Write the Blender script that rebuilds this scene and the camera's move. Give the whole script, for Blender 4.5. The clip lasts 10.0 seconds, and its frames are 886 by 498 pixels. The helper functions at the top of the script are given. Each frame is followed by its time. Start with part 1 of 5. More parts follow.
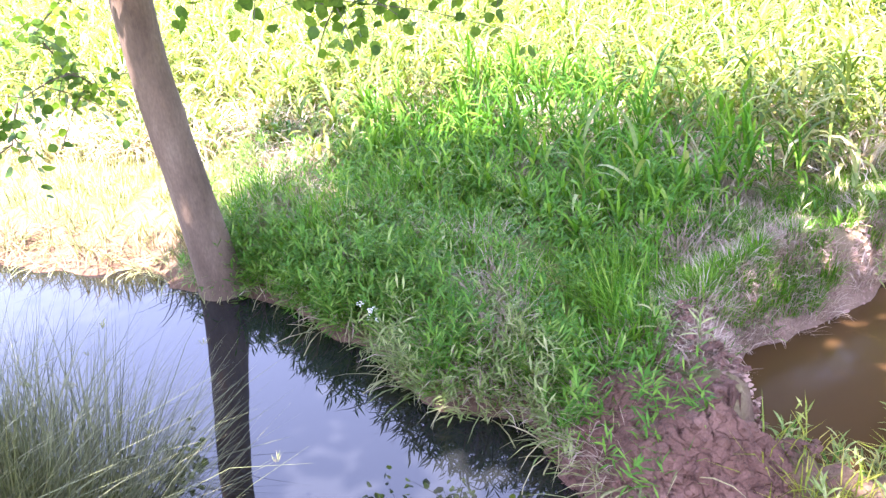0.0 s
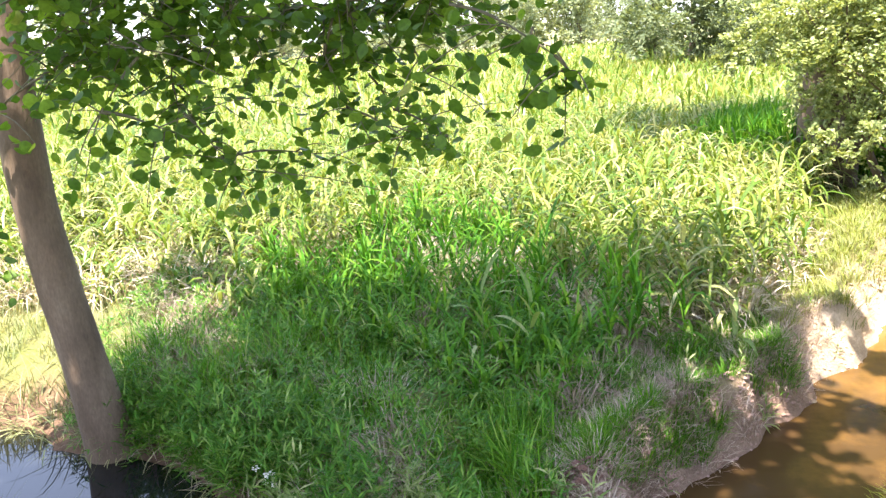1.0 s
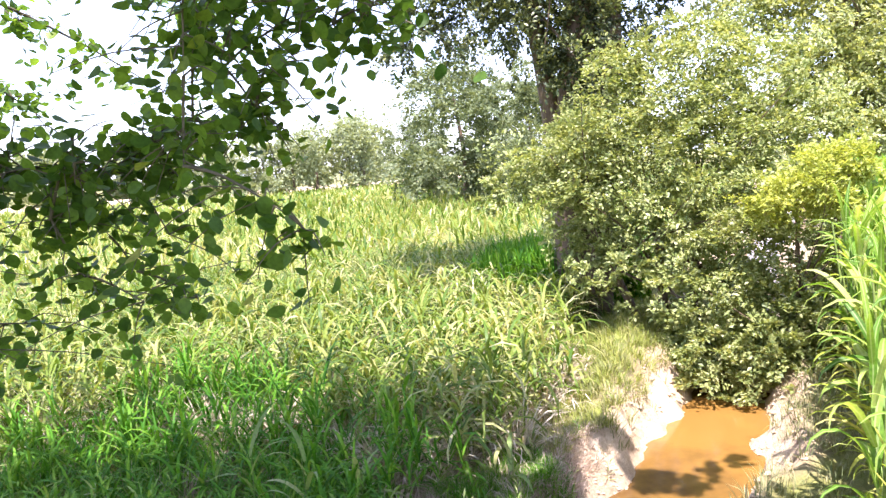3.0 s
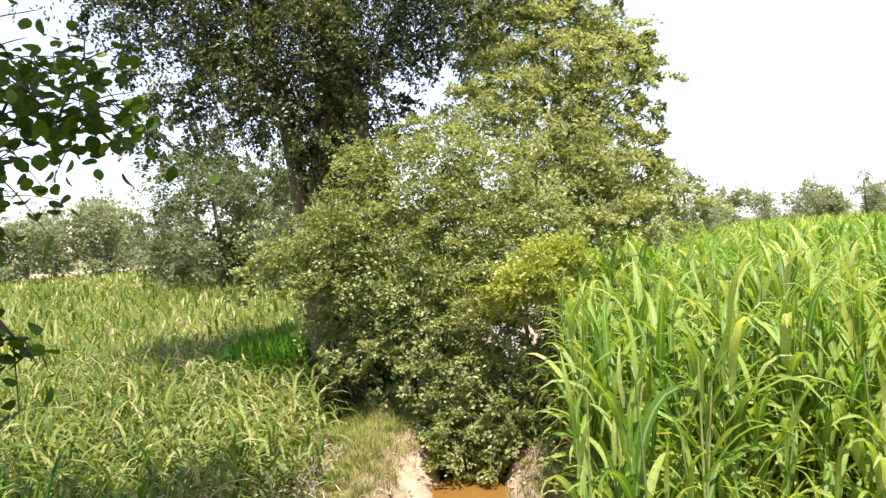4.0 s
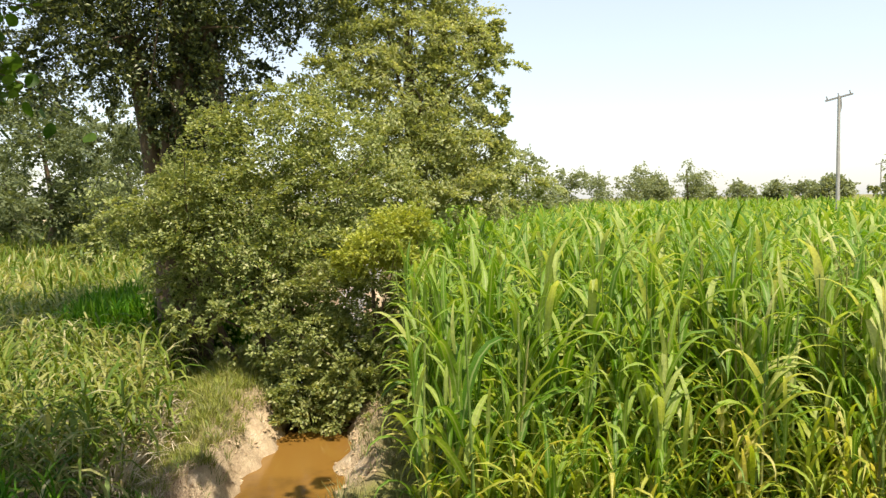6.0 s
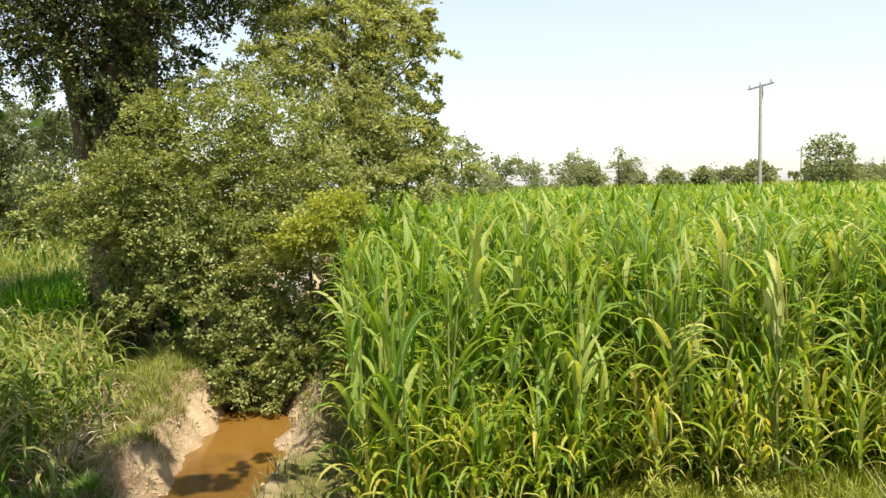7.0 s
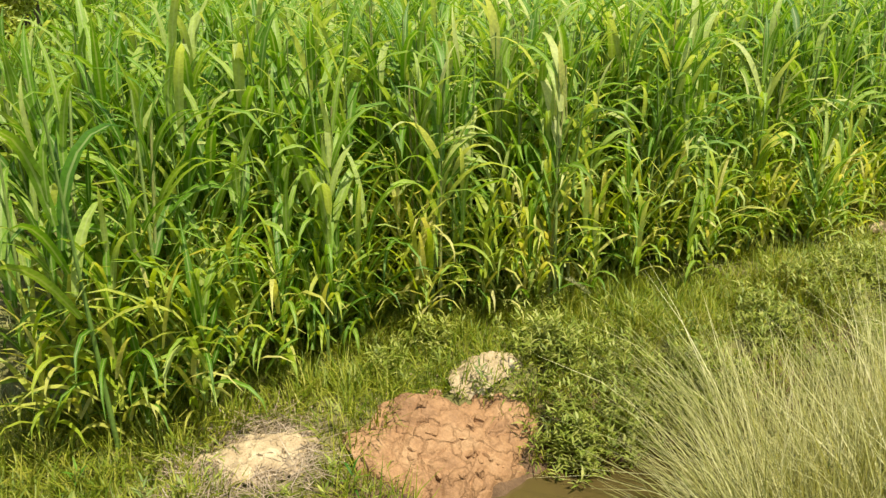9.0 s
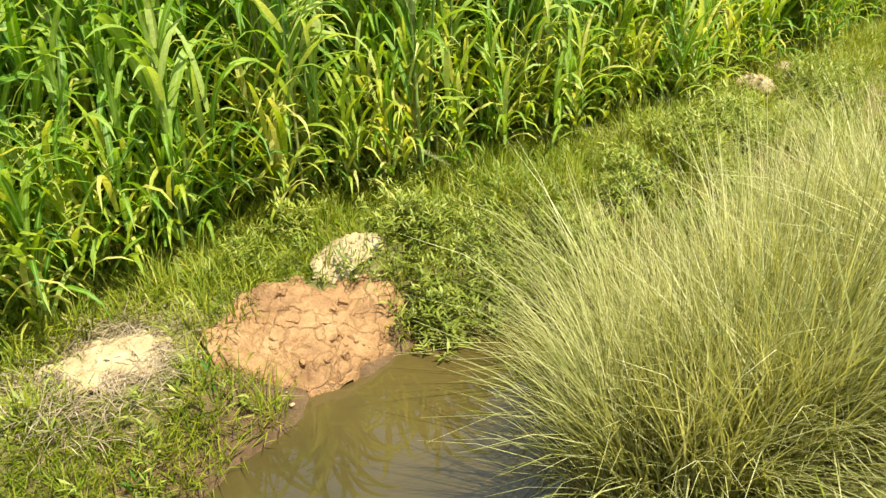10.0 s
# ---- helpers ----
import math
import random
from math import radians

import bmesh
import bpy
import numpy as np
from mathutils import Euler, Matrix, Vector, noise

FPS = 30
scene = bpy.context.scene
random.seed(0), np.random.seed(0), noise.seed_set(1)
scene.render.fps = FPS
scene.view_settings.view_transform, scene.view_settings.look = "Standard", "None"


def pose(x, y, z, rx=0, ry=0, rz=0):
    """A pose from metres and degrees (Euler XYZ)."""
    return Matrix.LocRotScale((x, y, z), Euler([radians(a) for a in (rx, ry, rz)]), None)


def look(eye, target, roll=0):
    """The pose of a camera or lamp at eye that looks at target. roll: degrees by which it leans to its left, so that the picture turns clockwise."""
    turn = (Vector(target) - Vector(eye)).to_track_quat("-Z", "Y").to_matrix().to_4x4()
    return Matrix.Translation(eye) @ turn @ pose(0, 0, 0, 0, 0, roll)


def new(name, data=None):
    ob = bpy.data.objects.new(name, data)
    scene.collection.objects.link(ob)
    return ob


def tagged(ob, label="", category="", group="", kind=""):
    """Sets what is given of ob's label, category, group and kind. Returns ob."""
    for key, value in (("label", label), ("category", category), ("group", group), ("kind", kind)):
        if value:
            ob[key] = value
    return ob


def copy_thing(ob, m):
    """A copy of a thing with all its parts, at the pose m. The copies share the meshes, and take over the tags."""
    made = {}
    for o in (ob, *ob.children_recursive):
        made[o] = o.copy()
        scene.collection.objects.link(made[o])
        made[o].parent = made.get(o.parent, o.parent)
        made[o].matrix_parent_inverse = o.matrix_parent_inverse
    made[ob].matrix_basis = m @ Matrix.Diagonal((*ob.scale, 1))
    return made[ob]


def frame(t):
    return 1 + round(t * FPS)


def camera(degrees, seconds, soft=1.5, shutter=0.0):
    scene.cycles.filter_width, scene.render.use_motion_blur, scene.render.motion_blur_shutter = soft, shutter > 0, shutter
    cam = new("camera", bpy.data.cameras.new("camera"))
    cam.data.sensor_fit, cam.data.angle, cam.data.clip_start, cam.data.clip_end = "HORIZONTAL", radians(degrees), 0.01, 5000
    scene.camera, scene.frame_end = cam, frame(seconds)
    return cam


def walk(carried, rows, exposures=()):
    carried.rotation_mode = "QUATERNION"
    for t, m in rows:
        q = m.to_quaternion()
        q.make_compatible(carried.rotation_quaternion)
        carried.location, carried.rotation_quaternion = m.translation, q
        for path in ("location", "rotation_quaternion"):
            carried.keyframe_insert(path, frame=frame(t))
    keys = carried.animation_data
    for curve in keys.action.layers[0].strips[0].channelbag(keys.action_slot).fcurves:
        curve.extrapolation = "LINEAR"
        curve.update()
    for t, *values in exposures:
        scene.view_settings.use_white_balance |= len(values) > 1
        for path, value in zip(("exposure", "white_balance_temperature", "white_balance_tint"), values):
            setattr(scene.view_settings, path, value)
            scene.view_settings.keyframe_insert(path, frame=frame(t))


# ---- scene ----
cam = camera(58.5, 10.0, soft=1.4)
PATH = [
    (0.0, -0.493, 0.159, 2.062, 66.7, 3.9, -0.85),
    (0.5, -0.455, 0.163, 2.099, 72.41, 3.39, -4.83),
    (1.0, -0.407, 0.173, 2.257, 74.93, 2.57, -7.01),
    (1.5, -0.387, 0.166, 2.274, 78.52, 2.39, -8.96),
    (1.7, -0.375, 0.19, 2.275, 79.6, 2.2, -9.7),
    (2.0, -0.231, 1.009, 2.239, 77.779, 1.065, -10.696),
    (2.2, -0.214, 1.023, 2.24, 77.227, 0.733, -11.95),
    (3.3, -0.214, 0.03, 2.335, 86.4, 4.7, -27.66),
    (3.5, -0.206, 0.038, 2.348, 87.18, 4.58, -31.69),
    (4.0, -0.177, 0.035, 2.361, 89.06, 3.62, -39.15),
    (4.5, -0.118, 0.056, 2.371, 90.97, 3.33, -43.22),
    (5.0, 1.224, 1.103, 2.246, 91.778, 3.404, -42.72),
    (5.5, 0.819, 0.741, 2.27, 88.263, 2.758, -45.165),
    (5.7, 0.067, 0.205, 2.351, 87.193, 1.78, -47.634),
    (6.8, -0.9, -0.6, 2.33, 85.926, 1.2, -53.1),
    (7.0, -0.75, -0.5, 2.32, 85.5, 1.2, -54.66),
    (7.5, -0.35, -0.29, 2.28, 83.95, 1.1, -60.3),
    (8.0, -0.05, -0.14, 2.24, 81.22, 0.8, -66.57),
    (8.5, 0.1, -0.1, 2.18, 77.964, -0.14, -69.756),
    (9.0, 0.306, -0.065, 2.136, 71.22, 0.95, -72.07),
    (9.5, 0.413, -0.201, 2.122, 67.0, 2.61, -76.98),
    (10.0, 0.475, -0.283, 2.067, 62.42, 2.49, -79.65),
]
EXPOSURES = [(0.0, 3.3, 6000, 38), (1.0, 2.4, 6400, 19), (2.2, 2.12, 6300, 25), (3.5, 1.68, 6000, 30), (4.5, 0.78, 7250, 15), (7.5, 0.62, 7500, 10), (8.4, 0.52, 7500, 6), (9.0, 0.72, 7500, 0), (10.0, 1.08, 7700, -7)]
walk(cam, [(t, pose(x, y, z, rx, ry, rz)) for t, x, y, z, rx, ry, rz in PATH], EXPOSURES)

# ---- sky and sun ----
SUN_EL, SUN_AZ = 65.0, 205.0  # degrees; the azimuth is clockwise from +y
world = bpy.data.worlds.new("sky")
scene.world = world
world.use_nodes = True
sky = world.node_tree.nodes.new("ShaderNodeTexSky")
sky.sky_type, sky.sun_disc = "NISHITA", False
sky.sun_elevation, sky.sun_rotation = radians(SUN_EL), radians(SUN_AZ)
sky.air_density, sky.dust_density, sky.ozone_density = 1.0, 1.0, 1.0
back = world.node_tree.nodes["Background"]
back.inputs["Strength"].default_value = 0.15
# summer haze whitens the whole sky
haze = world.node_tree.nodes.new("ShaderNodeMixRGB")
haze.inputs["Fac"].default_value = 0.42
haze.inputs["Color2"].default_value = (4.1, 4.7, 5.8, 1)
world.node_tree.links.new(sky.outputs[0], haze.inputs["Color1"])
world.node_tree.links.new(haze.outputs[0], back.inputs["Color"])
sun = new("sun", bpy.data.lights.new("sun", "SUN"))
sun.data.energy, sun.data.angle, sun.data.color = 5.0, radians(0.6), (1.0, 0.95, 0.86)
se, sa = radians(SUN_EL), radians(SUN_AZ)
sun.matrix_world = look((0, 0, 30), (-math.sin(sa) * math.cos(se), -math.cos(sa) * math.cos(se), 30 - math.sin(se)))

# ---- materials ----


def material(name):
    m = bpy.data.materials.new(name)
    m.use_nodes = True
    nt = m.node_tree
    nt.nodes.clear()
    out = nt.nodes.new("ShaderNodeOutputMaterial")
    return m, nt, out


def node(nt, kind, **values):
    n = nt.nodes.new(kind)
    for key, value in values.items():
        n.inputs[key.replace("_", " ")].default_value = value
    return n


def ramp(nt, factor, stops):
    r = nt.nodes.new("ShaderNodeValToRGB")
    while len(r.color_ramp.elements) < len(stops):
        r.color_ramp.elements.new(0.5)
    for el, (at, colour) in zip(r.color_ramp.elements, stops):
        el.position, el.color = at, (*colour, 1)
    nt.links.new(factor, r.inputs["Fac"])
    return r.outputs["Color"]


def noise_tex(nt, scale, detail=4.0, rough=0.55, coords=None):
    n = node(nt, "ShaderNodeTexNoise", Scale=scale, Detail=detail, Roughness=rough)
    if coords is None:
        geo = nt.nodes.new("ShaderNodeNewGeometry")
        coords = geo.outputs["Position"]
    nt.links.new(coords, n.inputs["Vector"])
    return n.outputs["Fac"]


def math_node(nt, op, a, b):
    n = nt.nodes.new("ShaderNodeMath")
    n.operation = op
    for i, v in enumerate((a, b)):
        if isinstance(v, (int, float)):
            n.inputs[i].default_value = v
        else:
            nt.links.new(v, n.inputs[i])
    return n.outputs[0]


def mix_colour(nt, factor, a, b, blend="MIX"):
    n = nt.nodes.new("ShaderNodeMixRGB")
    n.blend_type = blend
    for key, v in (("Fac", factor), ("Color1", a), ("Color2", b)):
        if isinstance(v, (int, float)):
            n.inputs[key].default_value = v
        elif isinstance(v, tuple):
            n.inputs[key].default_value = (*v, 1)
        else:
            nt.links.new(v, n.inputs[key])
    return n.outputs[0]


def bump(nt, height, strength, distance):
    b = node(nt, "ShaderNodeBump", Strength=strength, Distance=distance)
    nt.links.new(height, b.inputs["Height"])
    return b.outputs["Normal"]


def leaf_material(name, stops, glow=0.35, rough=0.45, patch=0.9, gloss=0.28, rib=None):
    """Thin leaf: each leaf takes its own tone, with a broad drift over the plot and a fine mottling."""
    m, nt, out = material(name)
    geo = nt.nodes.new("ShaderNodeNewGeometry")
    info = nt.nodes.new("ShaderNodeObjectInfo")
    own = math_node(nt, "FRACT", math_node(nt, "ADD", geo.outputs["Random Per Island"], info.outputs["Random"]), 0)
    broad = noise_tex(nt, patch, 3.0)
    tone = math_node(nt, "ADD", math_node(nt, "MULTIPLY", own, 0.75), math_node(nt, "MULTIPLY", math_node(nt, "SUBTRACT", broad, 0.3), 0.55))
    colour = ramp(nt, tone, stops)
    fine = ramp(nt, noise_tex(nt, 60.0, 2.0), [(0.3, (0.72, 0.72, 0.72)), (0.75, (1.12, 1.12, 1.05))])
    colour = mix_colour(nt, 1.0, colour, fine, "MULTIPLY")
    if rib:
        # the pale midrib down the middle of a broad leaf
        vein = nt.nodes.new("ShaderNodeAttribute")
        vein.attribute_name = "rib"
        line = ramp(nt, vein.outputs["Fac"], [(0.74, (0, 0, 0)), (0.88, (1, 1, 1))])
        colour = mix_colour(nt, math_node(nt, "MULTIPLY", line, 0.45), colour, rib)
    body = node(nt, "ShaderNodeBsdfPrincipled", Roughness=rough)
    body.inputs["Specular IOR Level"].default_value = gloss
    nt.links.new(colour, body.inputs["Base Color"])
    through_leaf = nt.nodes.new("ShaderNodeBsdfTranslucent")
    nt.links.new(mix_colour(nt, 1.0, colour, (1.25, 1.15, 0.55), "MULTIPLY"), through_leaf.inputs["Color"])
    mix = nt.nodes.new("ShaderNodeMixShader")
    mix.inputs[0].default_value = glow
    nt.links.new(body.outputs[0], mix.inputs[1])
    nt.links.new(through_leaf.outputs[0], mix.inputs[2])
    nt.links.new(mix.outputs[0], out.inputs["Surface"])
    return m


def solid_material(name, stops, scale, rough=0.8, relief=0.4, depth=0.01, relief_scale=40.0, stretch=(1, 1, 1), cracks=0.0):
    """Opaque surface with a broad and a fine variation and a relief."""
    m, nt, out = material(name)
    geo = nt.nodes.new("ShaderNodeNewGeometry")
    scaled = nt.nodes.new("ShaderNodeVectorMath")
    scaled.operation = "MULTIPLY"
    scaled.inputs[1].default_value = stretch
    nt.links.new(geo.outputs["Position"], scaled.inputs[0])
    colour = ramp(nt, noise_tex(nt, scale, 6.0, 0.6, scaled.outputs[0]), stops)
    fine = ramp(nt, noise_tex(nt, scale * 14, 3.0, 0.6, scaled.outputs[0]), [(0.25, (0.72, 0.7, 0.68)), (0.8, (1.15, 1.14, 1.12))])
    body = node(nt, "ShaderNodeBsdfPrincipled", Roughness=rough)
    body.inputs["Specular IOR Level"].default_value = 0.3
    colour = mix_colour(nt, 1.0, colour, fine, "MULTIPLY")
    relief_at = noise_tex(nt, relief_scale, 5.0, 0.65, scaled.outputs[0])
    if cracks:
        # shrinkage cracks between slabs of drying mud
        warp = node(nt, "ShaderNodeVectorMath")
        warp.operation = "MULTIPLY_ADD"
        wobble = node(nt, "ShaderNodeTexNoise", Scale=cracks * 1.1, Detail=4.0)
        nt.links.new(geo.outputs["Position"], wobble.inputs["Vector"])
        nt.links.new(wobble.outputs["Color"], warp.inputs[0])
        warp.inputs[1].default_value = (1.5 / cracks,) * 3
        nt.links.new(geo.outputs["Position"], warp.inputs[2])
        slabs = node(nt, "ShaderNodeTexVoronoi", Scale=cracks)
        slabs.feature = "DISTANCE_TO_EDGE"
        nt.links.new(warp.outputs[0], slabs.inputs["Vector"])
        open_up = ramp(nt, slabs.outputs["Distance"], [(0.0, (0, 0, 0)), (0.09, (1, 1, 1))])
        relief_at = math_node(nt, "ADD", relief_at, math_node(nt, "MULTIPLY", open_up, 0.45))
        colour = mix_colour(nt, 1.0, colour, ramp(nt, slabs.outputs["Distance"], [(0.0, (0.72, 0.69, 0.66)), (0.05, (1, 1, 1))]), "MULTIPLY")
    nt.links.new(colour, body.inputs["Base Color"])
    nt.links.new(bump(nt, relief_at, relief, depth), body.inputs["Normal"])
    nt.links.new(body.outputs[0], out.inputs["Surface"])
    return m


SORGHUM = leaf_material("sorghum_leaf", [(0.05, (0.06, 0.165, 0.01)), (0.38, (0.14, 0.285, 0.022)), (0.66, (0.28, 0.41, 0.06)), (0.88, (0.5, 0.55, 0.19)), (1.0, (0.72, 0.69, 0.4))], 0.5, 0.52, 0.5, 0.36, (0.44, 0.5, 0.22))
SORGHUM_DRY = leaf_material("sorghum_lower_leaf", [(0.0, (0.2, 0.32, 0.02)), (0.4, (0.38, 0.46, 0.05)), (0.75, (0.58, 0.56, 0.15)), (1.0, (0.72, 0.65, 0.34))], 0.52, 0.5, 0.8, 0.3, (0.55, 0.55, 0.22))
STALK = leaf_material("sorghum_stalk", [(0.1, (0.12, 0.2, 0.04)), (0.6, (0.22, 0.28, 0.08)), (1.0, (0.32, 0.27, 0.12))], 0.1, 0.5, 0.8)
FODDER = leaf_material("fodder_leaf", [(0.05, (0.045, 0.11, 0.012)), (0.32, (0.11, 0.185, 0.022)), (0.6, (0.21, 0.265, 0.045)), (0.83, (0.4, 0.4, 0.16)), (1.0, (0.72, 0.66, 0.5))], 0.4, 0.5, 0.35, 0.28)
GRASS = leaf_material("bank_grass", [(0.05, (0.1, 0.165, 0.012)), (0.45, (0.22, 0.265, 0.024)), (0.8, (0.37, 0.36, 0.06)), (1.0, (0.48, 0.42, 0.17))], 0.35, 0.5, 1.3)
GRASS_DRY = leaf_material("dry_bank_grass", [(0.05, (0.12, 0.16, 0.05)), (0.45, (0.2, 0.22, 0.09)), (0.8, (0.34, 0.31, 0.16)), (1.0, (0.45, 0.38, 0.22))], 0.3, 0.6, 1.3)
DEAD_GRASS = leaf_material("dead_grass", [(0.1, (0.26, 0.19, 0.14)), (0.6, (0.41, 0.315, 0.25)), (1.0, (0.56, 0.47, 0.39))], 0.2, 0.7, 1.5)
STRAW = leaf_material("withered_straw", [(0.1, (0.38, 0.31, 0.22)), (0.6, (0.56, 0.48, 0.38)), (1.0, (0.72, 0.65, 0.55))], 0.3, 0.7, 1.5)
HERB = leaf_material("herb_leaf", [(0.05, (0.035, 0.125, 0.013)), (0.5, (0.08, 0.215, 0.022)), (0.85, (0.18, 0.31, 0.045)), (1.0, (0.38, 0.39, 0.2))], 0.34, 0.55, 1.6, 0.18)
# lush grass green; on fodder it also paints shade as a deeper tone
SHADE_GRASS = leaf_material("lush_shade_toned_grass", [(0.05, (0.03, 0.12, 0.008)), (0.45, (0.075, 0.225, 0.014)), (0.8, (0.17, 0.33, 0.03)), (1.0, (0.5, 0.47, 0.22))], 0.42, 0.55, 1.3, 0.15)
PALE_HERB = leaf_material("pale_herb_leaf", [(0.1, (0.11, 0.18, 0.045)), (0.6, (0.22, 0.29, 0.085)), (1.0, (0.42, 0.42, 0.22))], 0.34, 0.6, 1.6)
CLUMP = leaf_material("clump_grass", [(0.05, (0.17, 0.185, 0.055)), (0.35, (0.33, 0.33, 0.125)), (0.7, (0.55, 0.52, 0.26)), (1.0, (0.82, 0.77, 0.56))], 0.42, 0.5, 2.0)
# clump grass darkened in its colour to stand in for shade
SHADE_STRAW = leaf_material("shade_toned_clump_grass", [(0.05, (0.05, 0.065, 0.025)), (0.5, (0.11, 0.125, 0.05)), (1.0, (0.25, 0.25, 0.13))], 0.2, 0.55, 2.0, 0.3)
STAR_HERB = leaf_material("star_herb_leaf", [(0.05, (0.12, 0.17, 0.025)), (0.5, (0.24, 0.285, 0.05)), (0.9, (0.42, 0.42, 0.13)), (1.0, (0.5, 0.5, 0.28))], 0.32, 0.5, 1.6)
ROUND_LEAF = leaf_material("round_leaf", [(0.05, (0.045, 0.11, 0.014)), (0.5, (0.09, 0.18, 0.022)), (0.85, (0.17, 0.29, 0.035)), (1.0, (0.38, 0.36, 0.08))], 0.58, 0.45, 1.5, 0.3)
BUSH_LEAF = leaf_material("bush_leaf", [(0.05, (0.115, 0.165, 0.05)), (0.4, (0.255, 0.315, 0.1)), (0.78, (0.43, 0.47, 0.19)), (1.0, (0.61, 0.61, 0.38))], 0.43, 0.45, 2.2, 0.45)
YELLOW_LEAF = leaf_material("yellow_bush_leaf", [(0.1, (0.26, 0.33, 0.05)), (0.6, (0.43, 0.48, 0.09)), (1.0, (0.57, 0.58, 0.17))], 0.45, 0.45, 1.0, 0.4)
TREE_LEAF = leaf_material("light_tree_leaf", [(0.05, (0.18, 0.235, 0.085)), (0.45, (0.34, 0.4, 0.16)), (0.8, (0.52, 0.55, 0.28)), (1.0, (0.64, 0.64, 0.4))], 0.52, 0.45, 0.9, 0.5)
DARK_LEAF = leaf_material("dark_tree_leaf", [(0.05, (0.03, 0.048, 0.026)), (0.5, (0.068, 0.095, 0.038)), (0.8, (0.17, 0.2, 0.06)), (1.0, (0.4, 0.41, 0.13))], 0.3, 0.42, 0.4, 0.5)
# leaves of the farthest trees, paled in colour to imitate haze over distance
HAZED_LEAF = leaf_material("hazed_tree_leaf", [(0.05, (0.19, 0.23, 0.14)), (0.5, (0.28, 0.33, 0.19)), (1.0, (0.38, 0.42, 0.26))], 0.45, 0.6, 0.08, 0.2)
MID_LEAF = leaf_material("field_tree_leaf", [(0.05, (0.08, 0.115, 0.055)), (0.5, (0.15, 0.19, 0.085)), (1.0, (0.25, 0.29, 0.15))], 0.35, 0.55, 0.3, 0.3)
BARK = solid_material("bark", [(0.25, (0.07, 0.046, 0.028)), (0.55, (0.14, 0.1, 0.064)), (0.8, (0.22, 0.168, 0.112))], 7.0, 0.85, 0.7, 0.012, 26.0, (1, 1, 0.35))
TWIG = solid_material("twig_bark", [(0.3, (0.07, 0.06, 0.035)), (0.7, (0.14, 0.125, 0.075))], 20.0, 0.85, 0.3, 0.003, 90.0)
WET_MUD = solid_material("wet_mud", [(0.25, (0.09, 0.044, 0.03)), (0.5, (0.15, 0.076, 0.052)), (0.75, (0.22, 0.122, 0.088))], 7.0, 0.65, 1.0, 0.02, 55.0, cracks=11.0)
RED_MUD = solid_material("drying_mud", [(0.25, (0.2, 0.105, 0.055)), (0.5, (0.3, 0.165, 0.085)), (0.75, (0.38, 0.235, 0.13))], 6.0, 0.75, 0.9, 0.014, 22.0, cracks=7.0)
DRY_MUD = solid_material("dried_pale_mud", [(0.25, (0.27, 0.19, 0.115)), (0.55, (0.42, 0.325, 0.21)), (0.8, (0.58, 0.49, 0.36))], 9.0, 0.9, 0.9, 0.014, 26.0)
PINK_EARTH = solid_material("pinkish_earth", [(0.25, (0.19, 0.115, 0.085)), (0.5, (0.3, 0.195, 0.15)), (0.8, (0.42, 0.3, 0.24))], 7.0, 0.9, 0.8, 0.012, 30.0)
CONCRETE = solid_material("pole_concrete", [(0.3, (0.32, 0.32, 0.31)), (0.7, (0.42, 0.42, 0.41))], 3.0, 0.85)
STEEL = solid_material("pole_steel", [(0.3, (0.2, 0.2, 0.2)), (0.7, (0.3, 0.3, 0.3))], 6.0, 0.6)
PLASTER = solid_material("pale_wall_plaster", [(0.3, (0.5, 0.47, 0.42)), (0.7, (0.62, 0.59, 0.54))], 0.6, 0.9)


